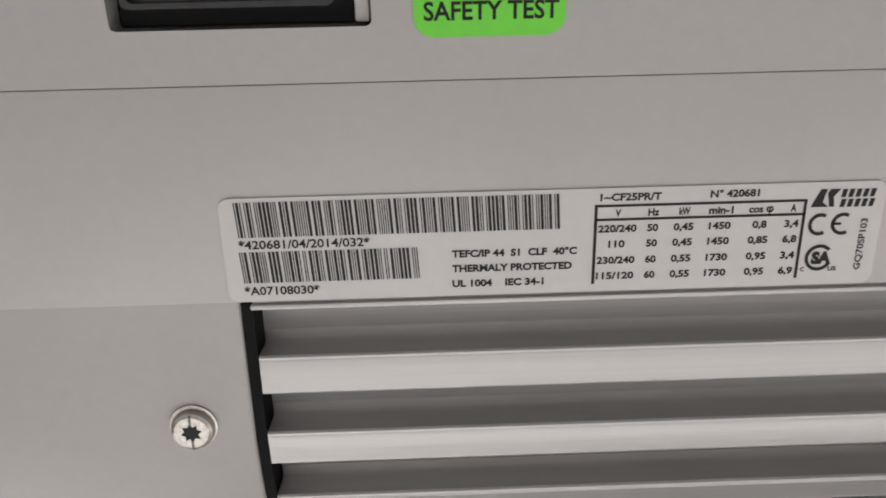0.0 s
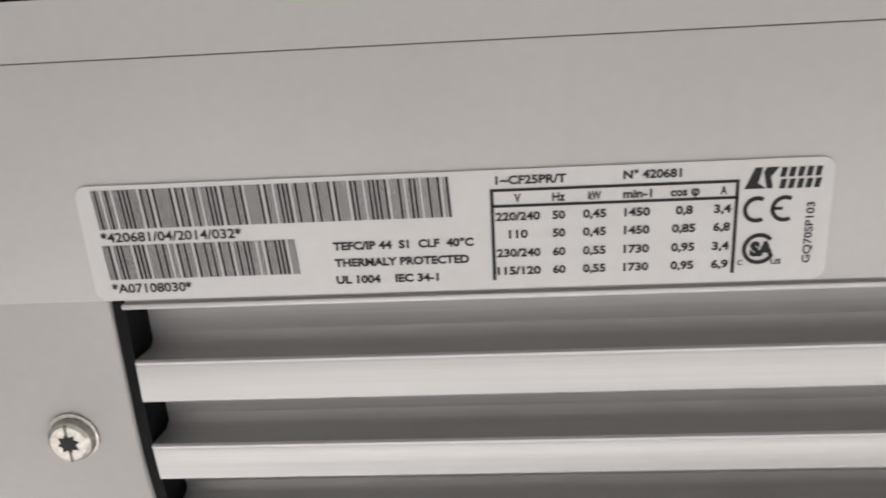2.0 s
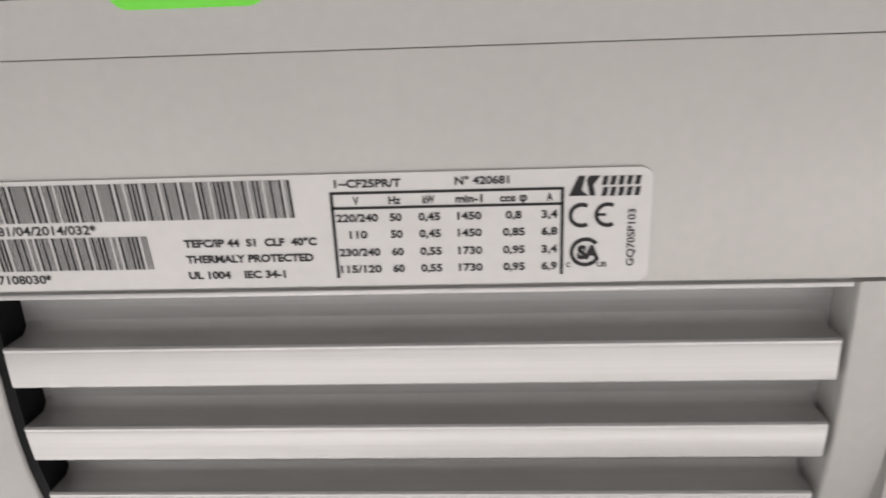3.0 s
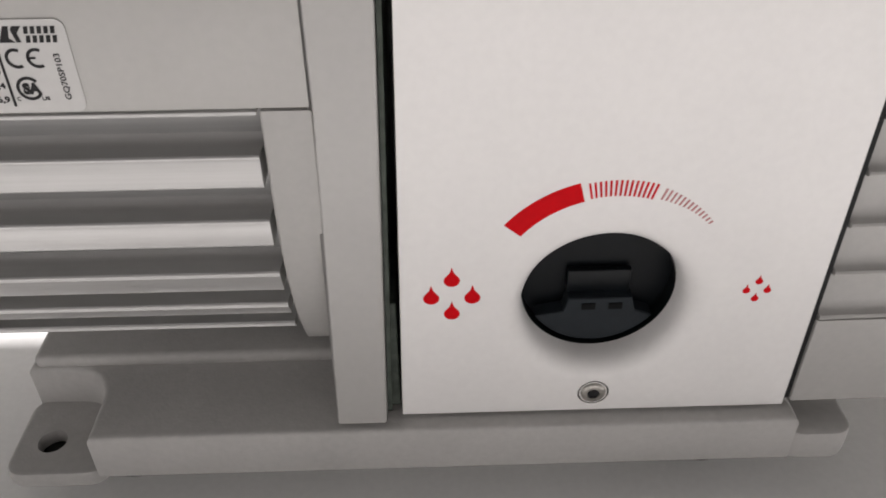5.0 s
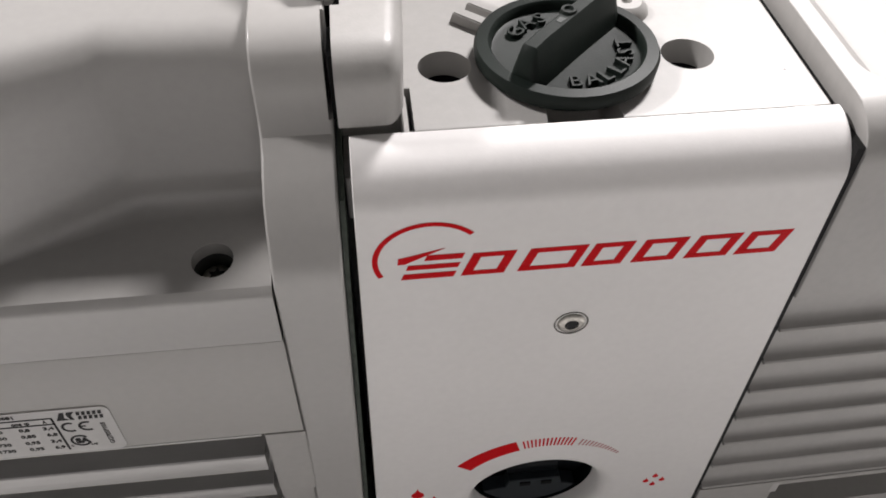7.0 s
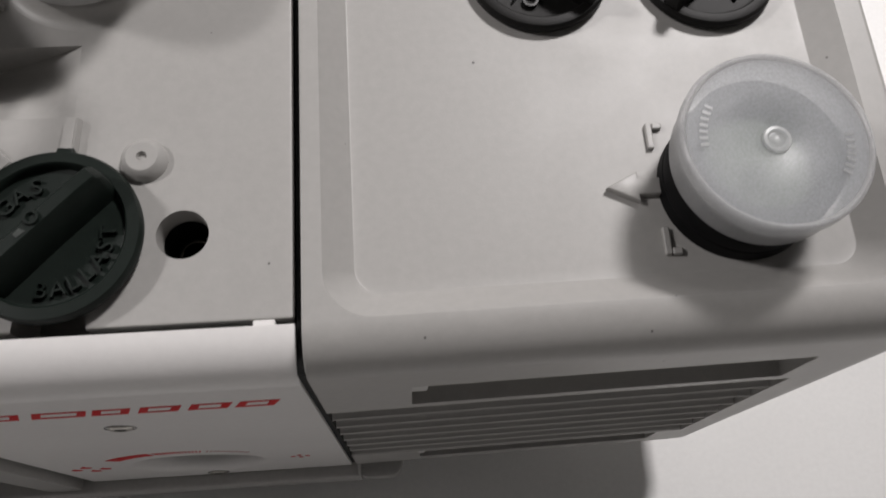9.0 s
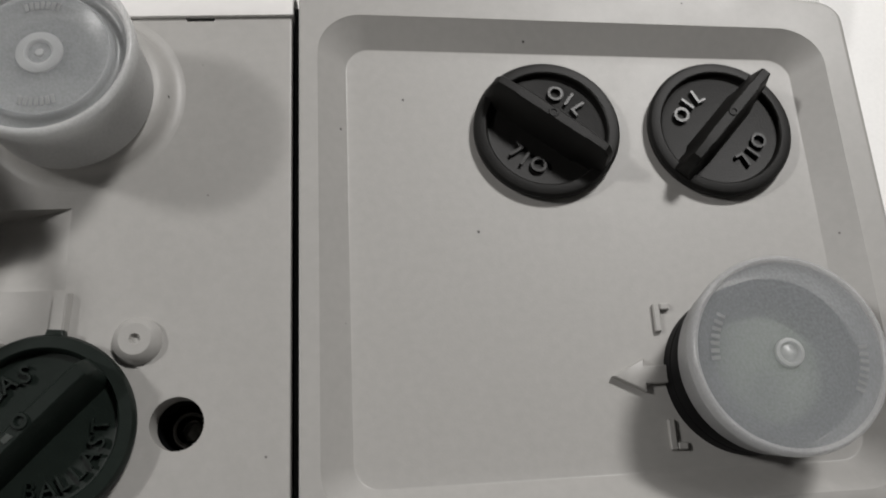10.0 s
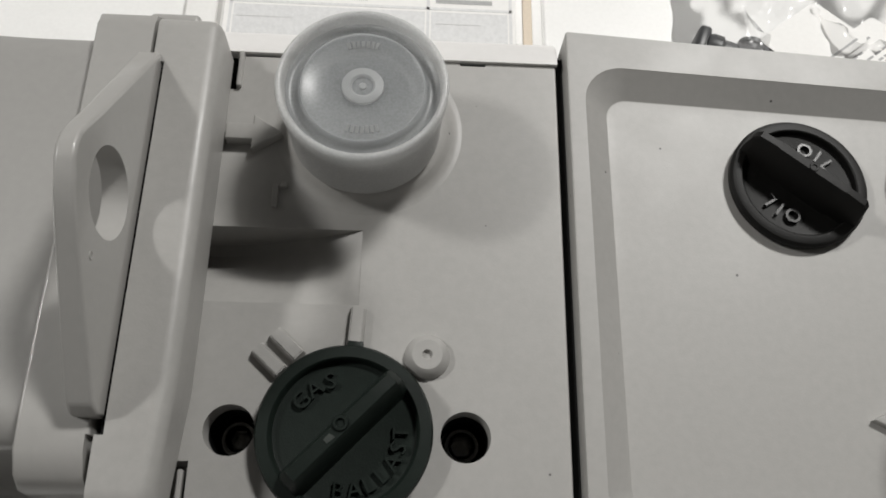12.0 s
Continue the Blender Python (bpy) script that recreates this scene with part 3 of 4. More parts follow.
# coupling flange between motor and pump, with the lifting lug
FL = [(-0.0004, 0.0335), (-0.0004, 0.1370), (-0.0004, 0.2020), (0.0014, 0.2080), (0.0045, 0.2155), (0.0085, 0.2205), (0.0135, 0.2240), (0.0185, 0.2262), (0.0218, 0.2285),
      (0.0234, 0.2330), (0.0238, 0.2390), (0.0246, 0.2445), (0.0275, 0.2485), (0.0330, 0.2512), (0.0420, 0.2518), (0.1500, 0.2518), (0.1540, 0.2505),
      (0.1560, 0.2470), (0.1565, 0.2400), (0.1545, 0.2300), (0.1545, 0.0335)]


def drafted(bm):
    """The casting's draft: its lower part leans towards -x."""
    for v in bm.verts:
        low = min(max((0.2250 - v.co.z) / 0.1915, 0.0), 1.0)
        v.co.x -= 0.0046 * low if v.co.x > 0.052 else 0.0026 * min(max((0.1370 - v.co.z) / 0.1035, 0.0), 1.0)
    return bm


flange = finish("coupling_flange", drafted(prism(FL, "x", 0.0437, 0.0606, 0.0008, 3)), gloss_grey)
cut(flange, [rbox(0.0597, 0.0700, -0.0100, 0.0368, 0.2316, 0.2700), rbox(0.0597, 0.0700, 0.1376, 0.1800, 0.2316, 0.2700)])
flange = part("coupling_flange", flange, None, pump, "glossy grey coupling flange")
part("rear_stop", rbox(0.0560, 0.0705, 0.1540, 0.1580, 0.2300, 0.2472, 0.0015, 3), gloss_grey, flange)
lug_pts = [(0.0405, 0.2500), (0.0405, 0.2545), (0.0430, 0.2585), (0.0760, 0.2812), (0.0820, 0.2850)]
lug_pts += [(0.0915 + 0.0105 * math.cos(radians(a)), 0.2775 + 0.0105 * math.sin(radians(a))) for a in (125, 105, 85, 65, 45)]
lug_pts += [(0.1060, 0.2790), (0.1400, 0.2530), (0.1420, 0.2500)]
lug_bm = prism(lug_pts, "x", 0.0562, 0.0610, 0.0011, 3)
for v in lug_bm.verts:
    if v.co.x > 0.0586:
        v.co.x += 0.0021 * min(max((0.2880 - v.co.z) / 0.036, 0.0), 1.0)
lug = finish("lifting_lug", lug_bm, gloss_grey)
cut(lug, [cylinder((0, 0.0900, 0.2685), 0.0112, 0.04, 0.08, 48, "x")])
lug = part("lifting_lug", lug, None, flange, "grey lifting lug with a round eye")
part("pin_mark", lathe([(0.0006, 0.0616), (0.0006, 0.0620), (0.0010, 0.0621), (0.0012, 0.0615)], (0, 0.0728, 0.2722), 20, "x"), paint_grey, lug)
part("gasket", drafted(prism([(0.0042, 0.0340), (0.0042, 0.2050), (0.0095, 0.2190), (0.0200, 0.2250), (0.1500, 0.2250), (0.1530, 0.0340)], "x", 0.0608, 0.0620)),
     gasket_green, pump, "dark green gasket between flange and pump")
part("gasket_foot", rbox(0.0570, 0.0600, 0.0062, 0.0300, 0.0340, 0.0745, 0.0003, 1), gasket_green, pump)

# pump block, top deck and the shoulder beside the flange
part("pump_block", rbox(0.0606, 0.1772, 0.0230, 0.1460, 0.0330, 0.2040, 0.0005, 1), core_dark, pump, "dark iron pump block inside the panels")


def wedge_pocket():
    """A shallow pocket that runs out towards +x and towards the front."""
    bm = bmesh.new()
    rows = []
    for x, d in ((0.0700, 1.0), (0.0780, 1.0), (0.0900, 0.85), (0.1020, 0.55), (0.1120, 0.25), (0.1195, 0.0)):
        rows.append([bm.verts.new((x, y, z)) for y, z in ((0.0762, 0.2330), (0.0984, 0.2330), (0.0984, 0.2308 - 0.0150 * d), (0.0950, 0.2307 - 0.0155 * d),
                                                         (0.0900, 0.2307 - 0.0120 * d), (0.0830, 0.2308 - 0.0045 * d - 0.0003 * min(1, 6 * d)), (0.0762, 0.2309 - 0.0014 * min(1, 6 * d)))])
    for a, b in zip(rows, rows[1:]):
        for k in range(7):
            bm.faces.new((a[k], a[(k + 1) % 7], b[(k + 1) % 7], b[k]))
    bm.faces.new(rows[0]), bm.faces.new(rows[-1][::-1])
    return bm


deck = finish("top_deck", rbox(0.0620, 0.1767, 0.0178, 0.1572, 0.2045, 0.2310, 0.0008, 2), deck_grey)
KX, KY = 0.1178, 0.0412
cut(deck, [cylinder((0.1490, 0.0412, 0), 0.0066, 0.2060, 0.24, 40), cylinder((0.0880, 0.0418, 0), 0.0066, 0.2060, 0.24, 40),
           rbox(0.0550, 0.0788, 0.0100, 0.0338, 0.2180, 0.2400),
           prism([(0.1085, 0.010), (0.1275, 0.010), (0.1260, 0.0300), (0.1100, 0.0300)], "z", 0.2150, 0.2400),
           wedge_pocket(),
           prism([(0.1450, 0.1600), (0.1470, 0.1548), (0.1545, 0.1548), (0.1565, 0.1600)], "z", 0.2200, 0.2400),
           prism([(0.0794, 0.1600), (0.0794, 0.1550), (0.0985, 0.1550), (0.1005, 0.1600)], "z", 0.2200, 0.2400),
           rbox(0.0700, 0.0793, 0.1432, 0.1600, 0.2070, 0.2400)])
deck = part("top_deck", deck, None, pump, "grey painted top deck of the pump")
part("tab", rbox(0.0794, 0.0809, 0.1436, 0.1560, 0.2304, 0.2328, 0.0003, 1), paint_grey, deck)
part("tab", rbox(0.0762, 0.0776, 0.0170, 0.0318, 0.2181, 0.2306, 0.0003, 1), paint_grey, deck)


def shoulder_mesh():
    """A block that steps back round the lug, crisp along the seam and soft elsewhere."""
    plan = [(0.0620, 0.0164), (0.0764, 0.0164), (0.0786, 0.0500), (0.0786, 0.1535), (0.0610, 0.1535), (0.0610, 0.1378), (0.0641, 0.1378), (0.0641, 0.0366), (0.0620, 0.0366)]
    bm = prism(plan, "z", 0.2318, 0.2524)
    for v in bm.verts:
        if v.co.y < 0.017 and v.co.z < 0.24:
            v.co.z = 0.2342
    front = [e for e in bm.edges if all(v.co.y < 0.017 and v.co.z > 0.25 for v in e.verts)]
    bmesh.ops.bevel(bm, geom=front, offset=0.0085, segments=8, affect="EDGES", profile=0.5)
    soft = [e for e in bm.edges if min(v.co.x for v in e.verts) > 0.07 and e.calc_face_angle(0) > 0.6]
    soft += [e for e in bm.edges if all(v.co.y > 0.153 and v.co.z > 0.25 for v in e.verts)]
    bmesh.ops.bevel(bm, geom=list(set(soft)), offset=0.0040, segments=5, affect="EDGES", profile=0.5)
    return bm


# Black strips fill the open joints, which are dark only by shade.
part("joint_seal", rbox(0.0626, 0.0640, 0.0370, 0.1374, 0.2340, 0.2500), port_and_shade_black, deck, "black filler for the shaded joint beside the lifting lug")
part("joint_seal", rbox(0.0607, 0.0619, 0.0250, 0.0365, 0.2300, 0.2470), port_and_shade_black, deck)
# Black blocks put the shade of the notches into their floors.
part("notch_liner", rbox(0.0705, 0.0792, 0.1434, 0.1570, 0.2071, 0.2270), port_and_shade_black, deck)
part("notch_liner", rbox(0.0796, 0.0990, 0.1552, 0.1570, 0.2201, 0.2270), port_and_shade_black, deck)
part("notch_liner", rbox(0.1472, 0.1543, 0.1550, 0.1570, 0.2201, 0.2270), port_and_shade_black, deck)
part("shoulder", shoulder_mesh(), paint_grey, deck, "glossy grey rounded shoulder beside the flange")


def deck_bolt(x, y):
    head = [(0, 0.2058), (0.0054, 0.2058), (0.0054, 0.2150)] + [(0.0046 + 0.0008 * math.cos(radians(a)), 0.2150 + 0.0008 * math.sin(radians(a))) for a in (20, 40, 60, 80, 95)]
    bm = lathe(head + [(0.0037, 0.2157), (0.0034, 0.2152), (0.0034, 0.2100)], (x, y, 0), 36)
    lathe([(0.0036, 0.2159), (0.0031, 0.2153), (0.0030, 0.2105), (0, 0.2105)], (x, y, 0), 6, bm=bm)
    part("socket_bolt", bm, dark_steel, deck, "dark socket bolt down a hole")
    # Black sleeve: the bare lower bore, darkened further for its shade.
    part("bolt_well", lathe([(0.00655, 0.2062), (0.00655, 0.2235), (0.00635, 0.2240), (0.00632, 0.2062), (0.00655, 0.2062)], (x, y, 0), 40), port_and_shade_black, deck)


deck_bolt(0.1490, 0.0412), deck_bolt(0.0880, 0.0418)

# raised marks on the deck
part("post", lathe([(0, 0.2309), (0.0062, 0.2309), (0.0058, 0.2325), (0.0044, 0.2338), (0.0040, 0.2341), (0.0014, 0.2341), (0.0010, 0.2330), (0, 0.2330)],
                   (0.1385, 0.0622, 0), 40), paint_grey, deck)


def bar_mark(x, y, w, l, turn, h=0.0030):
    bm = prism([(-w / 2, -l / 2), (w / 2, -l / 2), (w / 2, l / 2), (-w / 2, l / 2)], "z", 0.0, h)
    for v in bm.verts:
        if v.co.z > h / 2:
            v.co.x *= 0.72
            v.co.y *= 0.88
    bmesh.ops.bevel(bm, geom=bm.edges[:], offset=0.0003, segments=2, affect="EDGES")
    part("raised_mark", on_top(bm, x, y, 0.2308, turn), paint_grey, deck)


bar_mark(0.1193, 0.0697, 0.0047, 0.0115, -3, 0.0028)
bar_mark(0.0968, 0.0600, 0.0046, 0.0105, 47, 0.0028)
bar_mark(0.1011, 0.0643, 0.0046, 0.0105, 47, 0.0028)


def arrow_mark(tip_x, tail_x, y, z, half, body, parent, height=0.0030):
    s = 1 if tip_x > tail_x else -1
    neck = tip_x - s * 0.0085
    pts = [(tail_x, y - body), (neck, y - body), (neck, y - half), (tip_x, y), (neck, y + half), (neck, y + body), (tail_x, y + body)]
    part("arrow_mark", prism(pts if s > 0 else pts[::-1], "z", z, z + height, 0.0004, 2), paint_grey, parent)


arrow_mark(0.0948, 0.0786, 0.1270, 0.2308, 0.0056, 0.0026, deck, 0.0042)
for yy, flip in ((0.1490, 1), (0.1080, -1)):
    part("raised_mark", rbox(0.0932, 0.0950, yy - 0.0035, yy + 0.0035, 0.2308, 0.2324, 0.0003, 1), paint_grey, deck)
    part("raised_mark", rbox(0.0952, 0.0975, yy - 0.0035 * flip - 0.0009, yy - 0.0035 * flip + 0.0009, 0.2308, 0.2324, 0.0003, 1), paint_grey, deck)

# gas ballast knob
knob = part("gas_ballast_knob", lathe([(0, 0.2250), (0.0120, 0.2250), (0.0120, 0.2305), (0.0212, 0.2318), (0.0224, 0.2330), (0.0226, 0.2352), (0.0220, 0.2364),
                                       (0.0192, 0.2366), (0.0186, 0.2360), (0.0182, 0.2342), (0.0172, 0.2340), (0, 0.2344)], (KX, KY, 0), 96),
            green_plastic, pump, "dark green gas ballast knob with raised lettering")


def grip(length, w_low, w_top, z0, z1, x, y, turn, mat, parent, blade=1.0):
    bm = bmesh.new()
    rows = []
    for f in (-1.0, -0.96, -0.88, -0.60, -0.54, 0.0, 0.54, 0.60, 0.88, 0.96, 1.0):
        drop = {1.0: 0.60, 0.96: 0.22, 0.88: 0.04}.get(abs(f), 0.0)
        thin = blade if abs(f) > 0.55 else 1.0
        top = z0 + (z1 - z0) * (1 - drop)
        rows.append([bm.verts.new((f * length / 2, s * w * thin, z)) for s, w, z in
                     ((-1, w_low / 2, z0), (-1, w_top / 2, top - 0.0006), (-1, w_top / 2 * 0.7, top), (1, w_top / 2 * 0.7, top),
                      (1, w_top / 2, top - 0.0006), (1, w_low / 2, z0))])
    for a, b in zip(rows, rows[1:]):
        for k in range(6):
            bm.faces.new((a[k], a[(k + 1) % 6], b[(k + 1) % 6], b[k]))
    bm.faces.new(rows[0]), bm.faces.new(rows[-1][::-1])
    part("grip", on_top(bm, x, y, 0, turn), mat, parent)


grip(0.0385, 0.0085, 0.0042, 0.2335, 0.2445, KX, KY, 46, green_plastic, knob)
part("pointer", on_top(prism([(-0.0028, 0.0205), (0.0028, 0.0205), (0.0020, 0.0240), (-0.0020, 0.0240)], "z", 0.2318, 0.2350, 0.0004, 2), KX, KY, 0, -4),
     green_plastic, knob)


def ring_letters(body, cx, cy, z, r, mid, step, height, parent, mat, inward=False, depth=0.0013, bold=0.0):
    """Letters along a ring. mid: the angle of the middle letter. inward: feet towards the rim."""
    n = len(body)
    for k, ch in enumerate(body):
        a = mid + (k - (n - 1) / 2) * (step if inward else -step)
        x, y = cx + r * math.cos(radians(a)), cy + r * math.sin(radians(a))
        part("raised_letter", on_top(text_mesh(ch, height, depth, None, bold), x, y, z, a + 90 if inward else a - 90), mat, parent)


ring_letters("GAS", KX, KY, 0.2341, 0.0138, 127, 19, 0.0043, knob, green_plastic)
ring_letters("BALLAST", KX, KY, 0.2341, 0.0142, -46, 15.5, 0.0041, knob, green_plastic, True)
for dx, dy, l in ((-0.0026, -0.0022, 0.0026),):
    part("worn_spot", on_top(prism([(-l / 2, -0.0006), (l / 2, -0.0009), (l / 2 - 0.0006, 0.0008), (-l / 2, 0.0007)], "z", 0.24455, 0.24465), KX + dx - 0.0003, KY + dy - 0.0008, 0, 46),
         worn_green, knob)
part("hub_mark", lathe([(0.0006, 0.2440), (0.0012, 0.2452), (0.0018, 0.2452), (0.0022, 0.2440)], (KX - 0.0004, KY + 0.0006, 0), 20), green_plastic, knob)

# inlet port and its milky cap
IX, IY = 0.1190, 0.1286
part("inlet_port", lathe([(0, 0.2300), (0.0160, 0.2345), (0.0155, 0.2420), (0.0160, 0.2450), (0.0198, 0.2490), (0.0200, 0.2530), (0.0130, 0.2530), (0.0130, 0.2400), (0, 0.2400)],
                         (IX, IY, 0), 72), cast_grey, pump, "metal inlet flange under the cap")
part("inlet_boss", lathe([(0, 0.2300), (0.0286, 0.2309), (0.0268, 0.2311), (0.0254, 0.2316), (0.0243, 0.2326), (0.0236, 0.2342), (0.0226, 0.2352), (0.0205, 0.2364), (0, 0.2366)], (IX + 0.0008, IY + 0.0022, 0), 96),
     deck_grey, pump, "grey round boss under the inlet port")


def ring_bars(x, y, z, r, mids, parent, size=0.0011):
    """Short embossed bars in two arcs, in place of small moulded letters."""
    for mid in mids:
        for k in range(7):
            a = mid + (k - 3) * 5.6
            bm = rbox(-size * 0.42, size * 0.42, -size, size, 0, 0.0004, 0.0001, 1)
            part("embossed_bar", on_top(bm, x + r * math.cos(radians(a)), y + r * math.sin(radians(a)), z, a + 90), ridge_milky, parent)


def inlet_cap(x, y, z, r, h):
    """A push-on polythene cap with a thick rolled rim, a sunken ring and a raised inner lid; z is the height of its lower lip."""
    ob = thing("port_cap", (x, y, z), "tall milky translucent plastic cap over the inlet port", "cap", "port caps")
    t = z + h
    roll = [(r * (0.955 + 0.045 * math.cos(radians(a))), t - 0.0016 + 0.0016 * math.sin(radians(a))) for a in range(0, 181, 15)]
    part("skirt", lathe([(r * 0.905, z), (r * 0.930, z + 0.0002), (r * 0.938, z + 0.0010), (r * 0.958, t - 0.0074), (r * 0.978, t - 0.0062), (r * 0.996, t - 0.0040)] + roll
                        + [(r * 0.905, t - 0.0026), (r * 0.900, t - 0.0044), (r * 0.900, t - 0.0060), (r * 0.895, z + 0.0008), (r * 0.905, z)], (x, y, 0), 112),
         milky, ob, "", 60)
    f = t - 0.0036
    lid = part("lid", lathe([(r * 0.902, f - 0.0002), (r * 0.860, f - 0.0012), (r * 0.800, f - 0.0014), (r * 0.752, f - 0.0008), (r * 0.735, f + 0.0010), (r * 0.718, f + 0.0014), (r * 0.700, f + 0.0010), (r * 0.30, f + 0.0009), (0, f + 0.0009),
                             (0, f - 0.0002), (r * 0.690, f - 0.0002), (r * 0.750, f - 0.0022), (r * 0.902, f - 0.0022), (r * 0.902, f - 0.0002)], (x, y, 0), 112), milky_clear, ob, "", 50)
    part("button", lathe([(r * 0.250, f + 0.0008), (r * 0.240, f + 0.0014), (r * 0.150, f + 0.0017), (r * 0.130, f + 0.0014), (r * 0.115, f + 0.0006), (r * 0.060, f + 0.0006), (r * 0.040, f + 0.0013), (0, f + 0.0014)],
                         (x, y, 0), 48), ridge_milky, lid)
    ring_bars(x, y, f + 0.0008, r * 0.575, (92, 272), lid)
    return ob


def outlet_cap(x, y, z, r, h):
    """A shallow polythene cap with a thin rim and a flat lid."""
    ob = thing("port_cap", (x, y, z), "flat milky translucent plastic cap over the outlet port", "cap", "port caps")
    t = z + h
    part("skirt", lathe([(r * 0.925, z), (r * 0.945, z + 0.0002), (r * 0.955, z + 0.0010), (r * 0.965, t - 0.0050), (r * 0.995, t - 0.0042), (r, t - 0.0032), (r, t - 0.0012), (r * 0.985, t - 0.0003),
                         (r * 0.960, t), (r * 0.935, t - 0.0003), (r * 0.920, t - 0.0010), (r * 0.915, t - 0.0030), (r * 0.925, z)], (x, y, 0), 112), milky_thin, ob, "", 50)
    f = t - 0.0008
    lid = part("lid", lathe([(r * 0.930, f), (r * 0.60, f - 0.0003), (r * 0.20, f - 0.0005), (r * 0.150, f - 0.0007), (0, f - 0.0007), (0, f - 0.0016), (r * 0.70, f - 0.0013), (r * 0.930, f - 0.0010), (r * 0.930, f)],
                            (x, y, 0), 112), milky_lid, ob, "", 50)
    part("nub", lathe([(r * 0.150, f - 0.0006), (r * 0.140, f + 0.0003), (r * 0.110, f + 0.0004), (r * 0.085, f - 0.0005), (r * 0.05, f - 0.0004), (0, f + 0.0004)], (x, y, 0), 40), ridge_milky, lid)
    ring_bars(x, y, f - 0.0004, r * 0.75, (165, 345), lid)
    return ob


inlet_cap(IX, IY, 0.2368, 0.0231, 0.0240)

# ---- white front and rear panels ----
PX0, PX1, PF = 0.0622, 0.1771, 0.0030


def panel_sheet(front, sign):
    """Sheet with a folded top edge; sign is 1 for the front panel and -1 for the rear one."""
    r, t = 0.0125, 0.0016
    outer = [(0.0, 0.0332)] + [(r - r * math.cos(radians(a)), 0.2322 - r + r * math.sin(radians(a))) for a in range(0, 91, 9)] + [(r + 0.0005, 0.2322)]
    inner = [(r + 0.0005, 0.2322 - t)] + [(r - (r - t) * math.cos(radians(a)), 0.2322 - r + (r - t) * math.sin(radians(a))) for a in range(90, -1, -9)] + [(t, 0.0332)]
    pts = [(front + sign * y, z) for y, z in outer + inner]
    return prism(pts, "x", PX0, PX1, 0.0002, 1)


def leaning(bm):
    """The sheet's edge beside the flange leans a little."""
    for v in bm.verts:
        if v.co.x < 0.07:
            v.co.x += -0.0017 + 0.0035 * min(max((v.co.z - 0.0330) / 0.199, 0.0), 1.0)
    return bm


panel = finish("front_panel", leaning(panel_sheet(PF, 1)), paint_white)
DX, DZ = 0.1178, 0.0737
cut(panel, [cylinder((DX, 0, DZ), 0.0305, -0.01, 0.0075, 96, "y")])
panel = part("front_panel", panel, None, pump, "white painted sheet panel with red printing")
part("dial_rim", lathe([(0.0305, PF), (0.0290, PF + 0.00004), (0.0272, PF + 0.0003), (0.0256, PF + 0.0009), (0.0241, PF + 0.0021), (0.0229, PF + 0.0040), (0.0224, PF + 0.0066),
                        (0.0221, PF + 0.0095), (0.0232, PF + 0.0095), (0.0248, PF + 0.0045), (0.0265, PF + 0.0022), (0.0305, PF + 0.0015), (0.0305, PF)], (DX, 0, DZ), 128, "y"),
     paint_white, panel, "dished white rim round the sight dial", 60)
dial = part("sight_dial", lathe([(0, PF + 0.0155), (0.0222, PF + 0.0155), (0.0222, PF + 0.0090), (0.0225, PF + 0.0090), (0.0225, PF + 0.0185), (0, PF + 0.0185)],
                                (DX, 0, DZ), 72, "y"), blue_black, panel, "dark moulded dial behind the round opening")
bowl = [(DX + 0.0206 * math.cos(radians(a)), DZ + 0.0206 * math.sin(radians(a))) for a in range(212, 329, 6)]
part("moulding", prism(bowl + [(DX + 0.0118, DZ - 0.0093), (DX + 0.0106, DZ - 0.0047), (DX - 0.0080, DZ - 0.0047), (DX - 0.0092, DZ - 0.0093)], "y", PF + 0.0098, PF + 0.0152, 0.0003, 1),
     blue_black_lit, dial)
part("moulding", rbox(DX - 0.0085, DX + 0.0102, PF + 0.0125, PF + 0.0153, DZ - 0.0046, DZ + 0.0035, 0.0008, 2), blue_black, dial)
# Black prisms paint the dark openings of the two slots.
for sx in (-0.0021, 0.0058):
    part("slot", rbox(DX + sx - 0.0020, DX + sx + 0.0020, PF + 0.0094, PF + 0.0099, DZ - 0.0085, DZ - 0.0064), port_and_shade_black, dial)


def red_mark(name, pts, mat=red_print, label=""):
    return part(name, prism(pts, "y", PF - 0.00012, PF + 0.0001), mat, panel, label)


AX, AZ = 0.1172, 0.0795
red_mark("dial_scale_segment", arc_strip(AX, AZ, 0.0308, 0.0365, 141, 105.5, 20), label="solid red scale segment")
for k in range(14):
    a = 102.5 - 2.15 * k
    red_mark("dial_scale_tick", arc_strip(AX, AZ, 0.0312, 0.0358, a, a - 0.95, 1))
for k in range(13):
    a = 70.0 - 2.3 * k
    red_mark("dial_scale_tick", arc_strip(AX, AZ, 0.0318 + 0.00010 * k, 0.0352 - 0.00008 * k, a, a - 0.85, 1), red_faded)


def drop_shape(cx, cz, s):
    pts = [(cx + s * 0.5 * math.cos(radians(a)), cz - 0.18 * s + s * 0.46 * math.sin(radians(a))) for a in range(150, 391, 15)]
    return pts + [(cx + 0.13 * s, cz + 0.42 * s), (cx, cz + 0.85 * s), (cx - 0.13 * s, cz + 0.42 * s)]


for cx, cz, s, gap in ((0.0755, 0.0795, 0.0044, 0.0056), (0.1592, 0.0792, 0.0021, 0.0029)):
    for ux, uz in ((-1, 0), (1, 0), (0, 1.08), (0, -1.0)):
        red_mark("oil_drop_mark", drop_shape(cx + ux * gap, cz + uz * gap, s))

